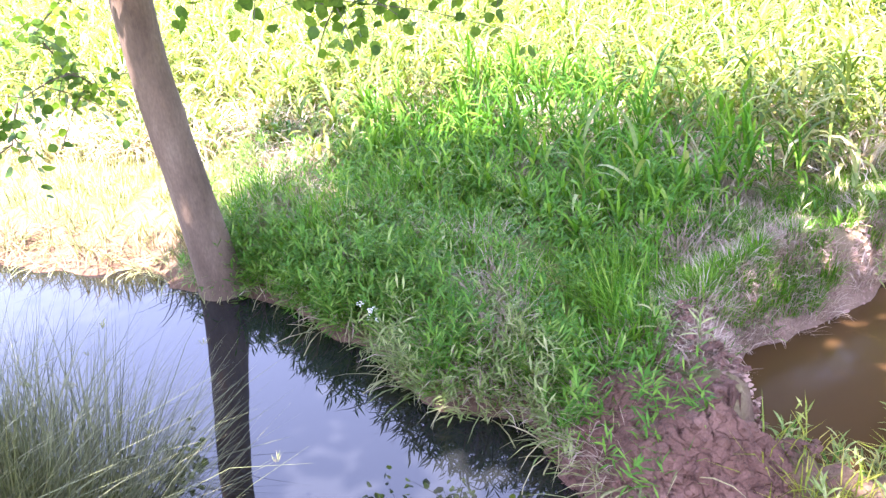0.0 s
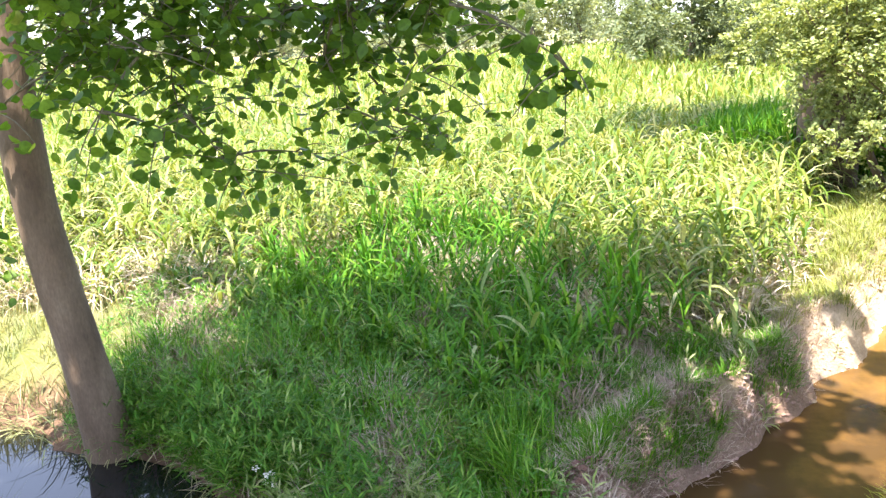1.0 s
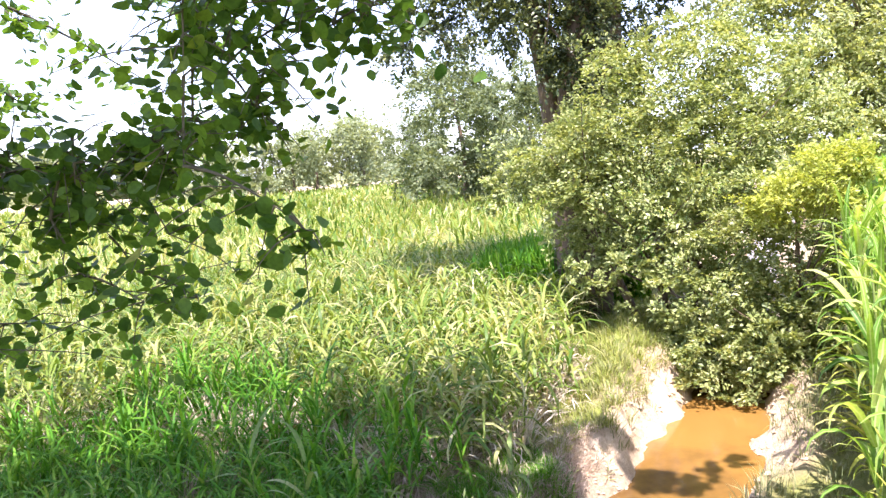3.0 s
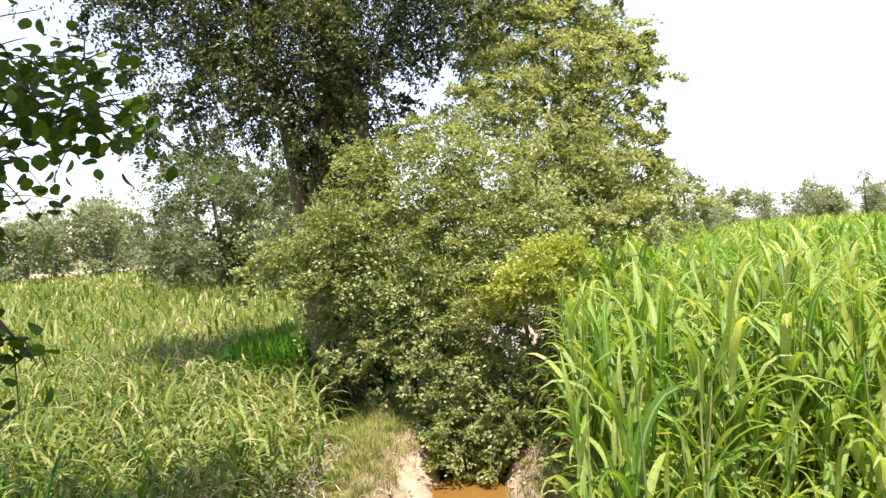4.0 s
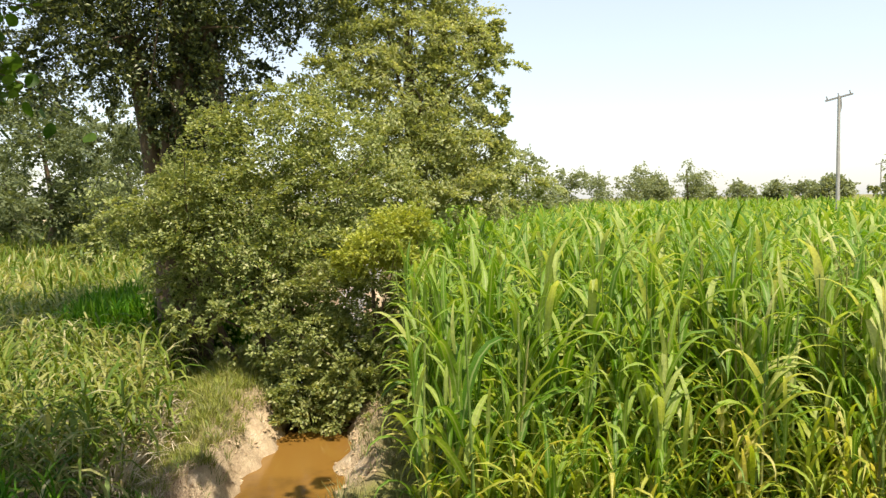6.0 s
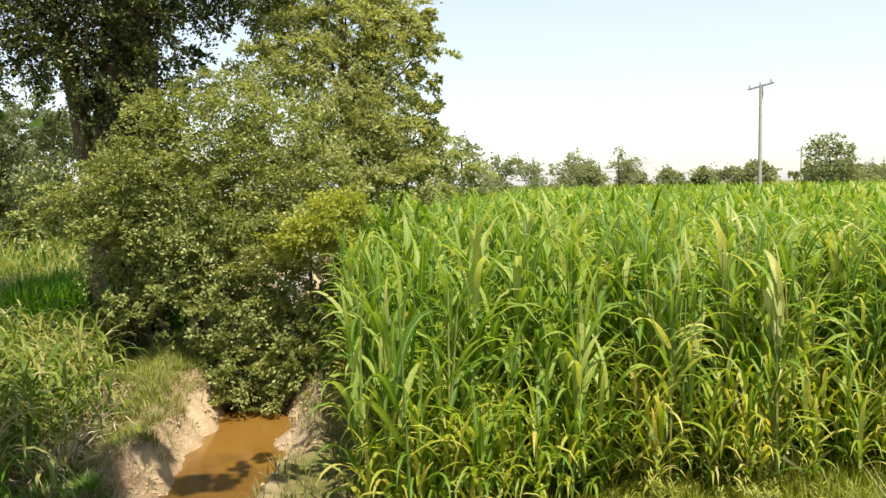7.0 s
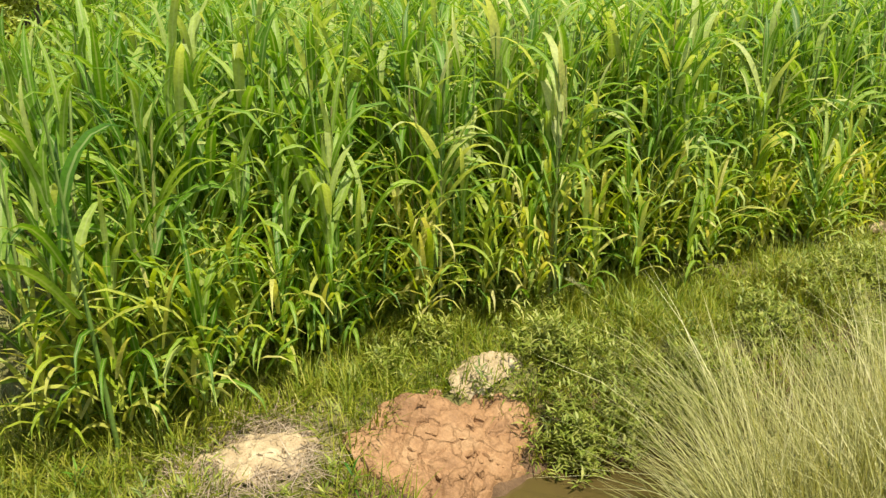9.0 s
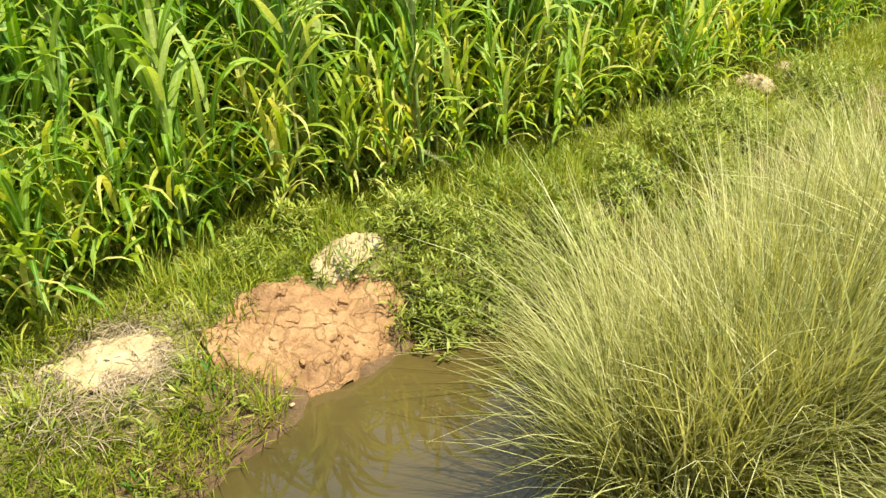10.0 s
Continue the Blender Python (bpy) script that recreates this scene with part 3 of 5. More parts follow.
skirt = sow(7600, 1.9, 9.5, -4.5, 5.5, lambda p, far, near, c, side: (along(p, FIELD_EDGE)[1] < 0) & (far > 0.95) & (far < 1.5))
green_skirt = rng.random(len(skirt)) < 0.45
with_stuff("yellow_tillers", [plants(skirt[~green_skirt], rng.uniform(0.35, 0.95, int((~green_skirt).sum())), 8, 0.4, 0.026, 5, 0.0, 0, 2.0)], SORGHUM_DRY, "short yellowing sorghum tillers along the field edge", "crop")
skirt = skirt[green_skirt]
with_stuff("sorghum_tillers", [plants(skirt, rng.uniform(0.45, 1.15, len(skirt)), 8, 0.46, 0.03, 6, 0.3, 0, 2.0)], SORGHUM, "short leafy sorghum tillers along the field edge", "crop", rib=True)
mid_sorghum = sow(9500, 3.0, 26, -16, 24, lambda p, far, near, c, side: in_sorghum(p, far, near, c, side) & (np.hypot(p[:, 0] - 0.3, p[:, 1]) > 8.3) & (np.hypot(p[:, 0], p[:, 1]) < 24))
with_stuff("sorghum_field", [plants(mid_sorghum, rng.uniform(1.3, 2.0, len(mid_sorghum)), 8, 0.62, 0.07, 4, 0.0, -4, 1.8)], SORGHUM, "level green sorghum field farther from the ditch", "crop")
wide = sow(12500, 10, 92, -60, 60, lambda p, far, near, c, side: (far > 1.2) & (side < 0) & (c > 1.2) & (np.hypot(p[:, 0], p[:, 1]) > 23.5))
with_stuff("distant_sorghum", [plants(wide, rng.uniform(1.35, 2.05, len(wide)), 4, 0.75, 0.15, 2, 0.0)], SORGHUM, "far reaches of the sorghum field", "crop")


# ---- young fodder crop left of the channel ----
def in_fodder(p, far, near, c, side):
    return (far > 1.25 + 0.5 * (lattice(p, 0.7, 22) - 0.5)) & ((side > 0) | (p[:, 0] < 1.2)) & (c > 1.2 + 0.35 * step(2.6, 3.4, p[:, 0]) * (1 - step(6, 8, p[:, 0])) + 0.3 * (lattice(p, 0.3, 24) - 0.5))


near_fodder = sow(14500, -9, 9, 2.5, 13, lambda p, far, near, c, side: in_fodder(p, far, near, c, side))
past = lie(near_fodder[:, :2])[0]
stand = rng.uniform(0.4, 0.9, len(near_fodder)) * np.clip((past - 0.7) / 2.2, 0.35, 1)
# fodder in the shaded edge and the tree shadow gets a darker green
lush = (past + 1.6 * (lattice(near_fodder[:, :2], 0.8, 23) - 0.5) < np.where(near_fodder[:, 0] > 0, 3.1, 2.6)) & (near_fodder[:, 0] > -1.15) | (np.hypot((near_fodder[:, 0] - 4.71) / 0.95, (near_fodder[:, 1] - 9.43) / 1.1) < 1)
with_stuff("fodder_crop", [plants(near_fodder[~lush], stand[~lush], 8, 0.36, 0.026, 4, 0.0, -22, 1.25)], FODDER, "young light green fodder crop with dry pale blades", "crop")
with_stuff("fodder_edge", [plants(near_fodder[lush], stand[lush] * 0.9, 8, 0.32, 0.02, 4, 0.0, -2)], SHADE_GRASS, "lush fodder plants toned darker green along the shaded edge", "crop")
# extra dark plants deepen the trees' shadow on the field by colour
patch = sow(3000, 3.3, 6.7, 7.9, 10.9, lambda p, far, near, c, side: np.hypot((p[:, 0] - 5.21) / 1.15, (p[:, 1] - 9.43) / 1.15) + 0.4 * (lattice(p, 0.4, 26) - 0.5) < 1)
with_stuff("shaded_fodder", [plants(patch, rng.uniform(0.6, 0.95, len(patch)), 7, 0.36, 0.024, 4, 0.0, 24)], SHADE_GRASS, "lush fodder coloured dark for the shadow of the trees", "crop")
straw_tufts = sow(11000, -6, 3.6, 3.5, 10.5, lambda p, far, near, c, side: in_fodder(p, far, near, c, side) & (far < 6.0) & ((far > 2.3) | (p[:, 0] < -1.5)) & (lattice(p, 0.45, 25) > 0.27))
mid_fodder = sow(11000, -26, 26, 9, 34, lambda p, far, near, c, side: in_fodder(p, far, near, c, side) & (p[:, 1] > 12.6))
with_stuff("fodder_field", [plants(mid_fodder, rng.uniform(0.55, 0.95, len(mid_fodder)), 5, 0.45, 0.055, 2, 0.0)], FODDER, "light green fodder field farther from the pond", "crop")
far_fodder = sow(8000, -48, 42, 33, 66, lambda p, far, near, c, side: in_fodder(p, far, near, c, side))
with_stuff("distant_fodder", [plants(far_fodder, rng.uniform(0.6, 0.95, len(far_fodder)), 4, 0.6, 0.13, 2, 0.0)], FODDER, "far reaches of the fodder field", "crop")


# ---- grass and herbs on the banks ----
def tufts(at, per, length, width, spread_r=0.04, rise=72, droop=60, segs=2):
    p = np.repeat(np.arange(len(at)), per)
    a = rng.uniform(0, 2 * np.pi, len(p))
    r = rng.random(len(p)) ** 0.5 * spread_r
    base = at[p] + np.stack([np.cos(a) * r, np.sin(a) * r, np.zeros(len(p))], -1)
    return blades(base, a + rng.normal(0, 0.6, len(p)), np.broadcast_to(length, len(at))[p] * rng.uniform(0.5, 1.3, len(p)), width * rng.uniform(0.7, 1.3, len(p)), np.clip(rise + rng.normal(0, 14, len(p)), 15, 89), np.clip(droop + rng.normal(0, 30, len(p)), 0, 140), segs)


def herbs(at, tall, leaves, length, width):
    """Small weeds: lance-shaped leaves standing out all round a short stem."""
    p = np.repeat(np.arange(len(at)), leaves)
    up = rng.random(len(p)) ** 0.6
    a = rng.uniform(0, 2 * np.pi, len(p))
    base = at[p].copy()
    base[:, 2] += 0.02 + tall[p] * up
    base[:, :2] += rng.normal(0, 0.012, (len(p), 2)) + np.stack([np.cos(p * 2.4), np.sin(p * 2.4)], -1) * (0.04 * up)[:, None]
    return blades(base, a, length * rng.uniform(0.6, 1.2, len(p)), width * rng.uniform(0.7, 1.2, len(p)), 8 + 42 * up ** 2 + rng.normal(0, 12, len(p)), rng.uniform(0, 50, len(p)), 2, 0.0, "lance")


def far_bank(p, far, near, c, side):
    return (far > 0.02) & (far < 2.3) & ((side > 0) | (p[:, 0] < 0.8)) & (c > 0.95 + 0.6 * (lattice(p, 0.4, 71) > 0.42) * (p[:, 0] > 0.3))


shade_bank = sow(8000, -2.1, 2.6, 2.2, 7.0, lambda p, far, near, c, side: far_bank(p, far, near, c, side) & ((p[:, 0] > -1.3) | (p[:, 1] < 5.3)) & (lattice(p, 0.33, 61) + 0.25 * lattice(p, 0.12, 62) > 0.4))
bank_length = 0.1 + 0.3 * lattice(shade_bank[:, :2], 0.45, 63) ** 1.5
with_stuff("bank_grass", [tufts(shade_bank, 11, bank_length, 0.008)], SHADE_GRASS, "green grass on the shaded far bank", "grass")
bank_herbs = sow(2700, -2.2, 2.4, 2.2, 6.4, lambda p, far, near, c, side: far_bank(p, far, near, c, side) & (far < 1.9))
with_stuff("bank_herbs", [herbs(bank_herbs, rng.uniform(0.08, 0.3, len(bank_herbs)), 17, 0.068, 0.012)], HERB, "leafy green weeds on the shaded far bank", "weeds")
pale_herbs = sow(220, -1.6, 2.2, 2.3, 5.2, lambda p, far, near, c, side: far_bank(p, far, near, c, side) & (far < 1.3) & (lattice(p, 0.5, 31) > 0.5))
with_stuff("pale_bank_herbs", [herbs(pale_herbs, rng.uniform(0.1, 0.3, len(pale_herbs)), 12, 0.07, 0.012)], PALE_HERB, "greyish pale weeds along the pond edge", "weeds")
dead_tufts = sow(4200, -2.1, 2.4, 2.4, 6.6, lambda p, far, near, c, side: far_bank(p, far, near, c, side) & (lattice(p, 0.3, 64) + 0.3 * np.exp(-far / 0.35) > 0.56))
with_stuff("dead_bank_grass", [tufts(dead_tufts, 14, 0.24, 0.005, 0.06, 62, 60, 3)], DEAD_GRASS, "dead pinkish-grey grass tufts among the bank weeds", "grass")
with_stuff("withered_fodder", [tufts(straw_tufts, 7, 0.42, 0.012, 0.06, 62, 85, 3)], STRAW, "withered pale blades among the young fodder crop", "crop")
hanging = sow(4200, -6, 0.4, 2.3, 8, lambda p, far, near, c, side: (far > -0.03) & (far < 0.2))
with_stuff("overhanging_grass", [tufts(hanging, 8, 0.3, 0.007, 0.03, 35, 90, 4)], GRASS_DRY, "dry grass hanging over the water's edge", "grass")
left_shore = sow(3000, -8, -1.9, 4.3, 9, lambda p, far, near, c, side: (far > 0.05) & (far < 2.2))
with_stuff("sunny_shore_grass", [tufts(left_shore, 9, 0.22, 0.007)], GRASS_DRY, "sunlit yellowish grass on the pond shore", "grass")
chan_grass = sow(8000, 0.8, 9, 2.6, 11, lambda p, far, near, c, side: (c > 0.62) & (c < np.where(side < 0, 1.5, 1.3)) & (far > 0.6) & ((side < 0) | (p[:, 0] > 2.2)))
with_stuff("channel_bank_grass", [tufts(chan_grass, 11, 0.13, 0.006)], GRASS_DRY, "thin dry grass along the channel banks", "grass")


def ditch_strip(p, far, near, c, side):
    return (far > -0.02) & (far < 1.5) & (side < 0) & (c > 0.6) & (p[:, 0] > 0.5) & (np.hypot((p[:, 0] - 2.76) / 0.26, (p[:, 1] - 1.5) / 0.24) > 1) & (np.hypot((p[:, 0] - 3.2) / 0.34, (p[:, 1] - 0.84) / 0.34) > 1)


strip = sow(13000, 0.5, 10, -6.5, 3.6, ditch_strip)
with_stuff("ditch_grass", [tufts(strip, 14, 0.1 + 0.16 * lattice(strip[:, :2], 0.4, 65), 0.0065)], GRASS, "fresh green grass between ditch and sorghum", "grass")
fine_strip = sow(6500, 1.8, 5.4, -1.6, 2.7, ditch_strip)
with_stuff("fine_ditch_grass", [tufts(fine_strip, 12, 0.07 + 0.1 * lattice(fine_strip[:, :2], 0.3, 75), 0.0055, 0.05, 68, 60, 2)], GRASS, "fine short yellow-green grass beside the mud heaps", "grass")
strip_herbs = sow(2300, 0.5, 9, -5.5, 3.2, lambda p, far, near, c, side: ditch_strip(p, far, near, c, side) & (far < 0.75))
with_stuff("ditch_herbs", [herbs(strip_herbs, rng.uniform(0.06, 0.22, len(strip_herbs)), 15, 0.06, 0.011)], STAR_HERB, "leafy weeds on the ditch edge", "weeds")
clump_at = sow(210, 1.0, 8.5, -5, 3, lambda p, far, near, c, side: ditch_strip(p, far, near, c, side) & (far < 0.9))
clump_at = np.repeat(clump_at, 12, 0) + np.column_stack([rng.normal(0, 0.075, (len(clump_at) * 12, 2)), np.zeros(len(clump_at) * 12)])
spots = np.array([(4.5, 0.95, 0.22), (3.75, 0.15, 0.2), (4.1, -0.15, 0.22), (3.5, 0.35, 0.12), (5.2, -0.9, 0.28), (5.6, -1.2, 0.25), (4.75, -0.55, 0.2), (6.4, -1.9, 0.3), (3.95, 0.55, 0.16)])
spot_at = np.concatenate([np.column_stack([rng.normal(0, 0.55 * r, (70, 2)) + (x, y), np.zeros(70)]) for x, y, r in spots])
spot_at[:, 2] = ground_at(spot_at[:, :2]) - 0.01
with_stuff("star_leaved_weeds", [herbs(spot_at, rng.uniform(0.07, 0.22, len(spot_at)), 18, 0.055, 0.013)], STAR_HERB, "yellow-green star-leaved weeds on the ditch bank", "weeds")
with_stuff("ditch_weeds", [herbs(clump_at, rng.uniform(0.06, 0.2, len(clump_at)), 18, 0.05, 0.012)], STAR_HERB, "yellow-green leafy weed clumps on the ditch bank", "weeds")
near_bank = sow(5500, -7, 9, -7, 6, lambda p, far, near, c, side: (near > 0.1) & (near < 3.0))
with_stuff("near_bank_grass", [tufts(near_bank, 9, 0.19, 0.009)], GRASS, "grass on the near bank of the ditch", "grass")


def grass_clump(name, x, y, rx, ry, blades_n, tall, seed, mat):
    """A big tussock of fine stiff stems with a dense root."""
    subs = max(20, blades_n // 55)
    sub_a, sub_r = rng.uniform(0, 2 * np.pi, subs), rng.random(subs) ** 0.5
    own = rng.integers(0, subs, blades_n)
    a, r = sub_a[own], sub_r[own]
    base = np.stack([x + np.cos(a) * r * rx, y + np.sin(a) * r * ry], -1) + rng.normal(0, 0.035, (blades_n, 2))
    base = np.column_stack([base, ground_at(base) - 0.03])
    az = np.where(rng.random(blades_n) < 0.7, (sub_a + rng.normal(0, 0.7, subs))[own] + rng.normal(0, 0.55, blades_n), rng.uniform(0, 6.28, blades_n))
    length = tall * rng.uniform(0.6, 1.1, subs)[own] * rng.uniform(0.5, 1.15, blades_n)
    lean = 86 - 24 * r + rng.normal(0, 6, subs)[own] + rng.normal(0, 8, blades_n)
    v, f = blades(base, az, length, rng.uniform(0.004, 0.008, blades_n), lean, 8 + 34 * r + rng.normal(0, 18, blades_n), 4, 0.0, "straw", 0.15)
    root = thing(name, "large tussock of tall fine yellow-green grass", "grass tussock", group="tussocks on the near bank")
    part("tuft", mesh_of("tuft", v, f, True), mat, root, kind="stuff")
    heads = rng.choice(blades_n, 40, replace=False)
    tips = v.reshape(blades_n, -1, 3)[heads][:, -2:].mean(1)
    hv, hf = tufts(tips, 14, 0.03, 0.003, 0.012, 70, 40, 2)
    part("bloom", mesh_of("bloom", hv, hf, True), GRASS_DRY, root, "pale dry seed heads", kind="stuff")
    return root


grass_clump("grass_tussock", 3.4, -1.05, 0.75, 0.75, 7600, 1.08, 1, CLUMP)
grass_clump("grass_tussock", 2.72, -0.72, 0.45, 0.4, 5200, 0.85, 2, CLUMP)
grass_clump("grass_tussock", 4.4, -2.1, 0.9, 0.8, 5200, 1.1, 3, CLUMP)
# this tussock's shade is put into its darker leaf colour
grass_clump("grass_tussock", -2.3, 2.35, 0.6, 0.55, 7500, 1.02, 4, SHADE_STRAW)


# ---- mud ----
def lump_mesh(seed):
    """A rounded, dented clod of wet mud, about one metre across."""
    r = random.Random(seed)
    bm = bmesh.new()
    bmesh.ops.create_icosphere(bm, subdivisions=2, radius=0.5)
    dents = [(Vector((r.gauss(0, 1), r.gauss(0, 1), r.gauss(0, 1))).normalized(), r.uniform(0.22, 0.4)) for _ in range(8)]
    for v in bm.verts:
        for d, reach in dents:
            over = v.co.dot(d) - reach
            if over > 0:
                v.co -= d * over
        v.co += Vector((r.gauss(0, 0.02), r.gauss(0, 0.02), r.gauss(0, 0.02)))
        v.co.z *= 0.7
    me = bpy.data.meshes.new("mud_lump")
    bm.to_mesh(me)
    bm.free()
    return me


def mud_mound(name, x, y, rx, ry, tall, turn, mat, label, cracks, seed, lumps=0):
    """A dug-out lump of mud: rough dome cut by shrinkage cracks into plates."""
    n = 110 if rx > 0.23 else 56
    u = np.linspace(-1, 1, n)
    U, W = np.meshgrid(u, u)
    p = np.stack([U.ravel(), W.ravel()], 1)
    r = np.maximum(0, np.hypot(p[:, 0], p[:, 1]) + 0.55 * (lattice(p + 5, 0.45, seed) - 0.5) + 0.2 * (lattice(p, 0.15, seed + 6) - 0.5))
    dome = np.clip(1 - r ** 2.2, -0.4, 1)
    dome = np.where(dome > 0, np.maximum(dome, 0) ** 0.85, dome)
    cell = np.random.default_rng(seed).uniform(-1, 1, (cracks, 2))
    q = p + 0.12 * (np.column_stack([lattice(p, 0.22, seed + 8), lattice(p, 0.22, seed + 9)]) - 0.5) + 0.05 * (np.column_stack([lattice(p, 0.07, seed + 10), lattice(p, 0.07, seed + 11)]) - 0.5)
    d = np.sort(np.hypot(q[:, None, 0] - cell[None, :, 0], q[:, None, 1] - cell[None, :, 1]), 1)
    gap = 1 - step(0.003, 0.04, (d[:, 1] - d[:, 0]) + 0.05 * (lattice(p, 0.09, seed + 1) - 0.35))
    plate = lattice(p * 3 + 9, 1.0, seed + 2)
    z = tall * (dome * (0.75 + 0.35 * lattice(p, 0.35, seed + 3)) + 0.2 * lattice(p, 0.12, seed + 4) + 0.1 * lattice(p, 0.05, seed + 7) - 0.26 * gap * (dome > 0.1) + 0.06 * plate)
    c, s = math.cos(turn), math.sin(turn)
    xy = np.stack([x + c * p[:, 0] * rx - s * p[:, 1] * ry, y + s * p[:, 0] * rx + c * p[:, 1] * ry], 1)
    base = np.minimum(ground_at(xy), 0.3)
    v = np.column_stack([xy, np.where(dome > 0, np.maximum(base, -0.1), base - 0.12) + z])
    i = np.arange(n * n).reshape(n, n)
    f = np.stack([i[:-1, :-1], i[:-1, 1:], i[1:, 1:], i[1:, :-1]], -1).reshape(-1, 4)
    if not lumps:
        return single(name, mesh_of(name, v, f, True), mat, label, "mud")
    root = thing(name, label, "mud")
    part("packed_core", mesh_of("packed_core", v, f, True), mat, root)
    shapes = [lump_mesh(seed + k) for k in range(7)]
    for me in shapes:
        me.materials.append(mat)
    top = v[dome > 0.12]
    for spot in top[rng.choice(len(top), lumps, replace=False)]:
        lump = part("mud_lump", shapes[rng.integers(7)], mat, root)
        size = (0.025 + 0.085 * rng.random() ** 3) * min(1, rx * 1.9)
        lump.location = spot - np.array([0, 0, 0.16 * size])
        lump.rotation_euler = (rng.normal(0, 0.5), rng.normal(0, 0.5), rng.uniform(0, 6.28))
        lump.scale = (size, size * rng.uniform(0.7, 1.0), size * rng.uniform(0.7, 1.1))
    return root


mud_mound("mud_dam", 0.2, 2.58, 0.5, 0.28, 0.12, -0.8, WET_MUD, "brown cracked wet mud dam between pond and channel", 60, 11, 300)
mud_mound("mud_mound", 3.24, 0.9, 0.46, 0.26, 0.085, -0.75, RED_MUD, "orange-brown cracked mud heap at the water's edge", 30, 12, 36)
mud_mound("dry_mud_crust", 3.7, 0.86, 0.2, 0.11, 0.06, -0.75, DRY_MUD, "pale dried mud crust on the mud heap", 8, 13, 24)
mud_mound("dry_mud_mound", 2.74, 1.55, 0.27, 0.17, 0.07, -0.8, DRY_MUD, "pale dried crumbly mud heap in the grass", 16, 14, 80)
mud_mound("bank_clod", 6.9, -1.72, 0.15, 0.1, 0.1, 0.2, DRY_MUD, "pale dried clod on the ditch bank", 6, 15)
mud_mound("bank_clod", 6.55, -1.46, 0.18, 0.11, 0.09, 0.6, DRY_MUD, "pale dried clod on the ditch bank", 6, 16)


def clods(at, size):
    """Small angular lumps of earth lying half sunk in the ground."""
    n = len(at)
    oct_v = np.array([(1, 0, 0), (0, 1, 0), (-1, 0, 0), (0, -1, 0), (0, 0, 0.8), (0, 0, -0.8), (0.6, 0.6, 0.3), (-0.6, 0.55, 0.35)])
    oct_f = np.array([(0, 6, 4), (6, 1, 4), (1, 7, 4), (7, 2, 4), (2, 3, 4), (3, 0, 4), (0, 1, 6), (1, 2, 7), (1, 0, 5), (2, 1, 5), (3, 2, 5), (0, 3, 5)])
    a = rng.uniform(0, 2 * np.pi, n)
    v = oct_v[None] * rng.uniform(0.6, 1.3, (n, len(oct_v), 1)) * (size * rng.uniform(0.4, 1.5, n))[:, None, None] * np.array([1, 1, 0.7])
    c, s = np.cos(a)[:, None], np.sin(a)[:, None]
    v = np.stack([v[..., 0] * c - v[..., 1] * s, v[..., 0] * s + v[..., 1] * c, v[..., 2]], -1) + at[:, None]
    return v.reshape(-1, 3), (oct_f[None] + (np.arange(n) * len(oct_v))[:, None, None]).reshape(-1, 3)


bank_clods = sow(5200, 2.1, 7, 2.5, 8.5, lambda p, far, near, c, side: (c > 0.36) & (c < 0.8) & (rng.random(len(p)) < 0.75))
bank_clods[:, 2] += 0.02
with_stuff("bank_clods", [clods(bank_clods, 0.02)], DRY_MUD, "crumbled dry earth along the channel banks", "earth", False)
pink_clods = sow(15000, 0.2, 2.5, 2.7, 5.2, lambda p, far, near, c, side: (c > 0.46) & (c < 1.4) & (far > 0.55) & (side > 0) & (p[:, 0] + 0.5 * lattice(p, 0.2, 66) < 2.6))
pink_clods[:, 2] += 0.012
with_stuff("crumbled_earth", [clods(pink_clods, 0.014)], PINK_EARTH, "crumbled pinkish-brown earth on the channel bank", "earth", False)
pink_tufts = sow(5600, 0.2, 2.6, 2.8, 5.4, lambda p, far, near, c, side: (c > 0.55) & (c < 1.45) & (far > 0.3) & (side > 0) & (lattice(p, 0.2, 67) > 0.34))
with_stuff("withered_bank_grass", [tufts(pink_tufts, 12, 0.12, 0.004, 0.05, 60, 70, 3)], DEAD_GRASS, "withered pinkish grass on the channel bank", "grass")
turf = sow(8500, 0.1, 2.1, 2.9, 4.9, lambda p, far, near, c, side: (c > 0.6) & (c < 1.35) & (side > 0) & (lattice(p, 0.22, 70) > 0.36))
with_stuff("fine_turf", [tufts(turf, 12, 0.1, 0.005, 0.04, 70, 50, 2)], SHADE_GRASS, "fine short green turf on the channel bank", "grass")
mound_turf = sow(6500, 2.2, 6.2, 3.8, 8.6, lambda p, far, near, c, side: (c > 0.72) & (c < 1.6) & (side > 0) & (lattice(p, 0.35, 68) > 0.26))
with_stuff("mound_turf", [tufts(mound_turf, 13, 0.13, 0.006, 0.05, 66, 60, 2)], STAR_HERB, "fine grey-green grass on the mounded channel bank", "grass")
edge_herbs = sow(2600, -2.0, 0.0, 2.6, 5.0, lambda p, far, near, c, side: (far > -0.1) & (far < 0.3) & (c > 0.5))
pale_edge = lattice(edge_herbs[:, :2], 0.25, 69) > 0.62
with_stuff("water_edge_herbs", [herbs(edge_herbs[~pale_edge], rng.uniform(0.12, 0.4, int((~pale_edge).sum())), 18, 0.085, 0.013)], HERB, "lush narrow-leaved herbs leaning over the pond edge", "weeds")
with_stuff("pale_edge_herbs", [herbs(edge_herbs[pale_edge], rng.uniform(0.12, 0.4, int(pale_edge.sum())), 15, 0.08, 0.012)], PALE_HERB, "pale grey narrow-leaved herbs at the pond edge", "weeds")
dam_clods = sow(900, -0.25, 0.75, 2.2, 3.2, lambda p, far, near, c, side: (far > -0.05))
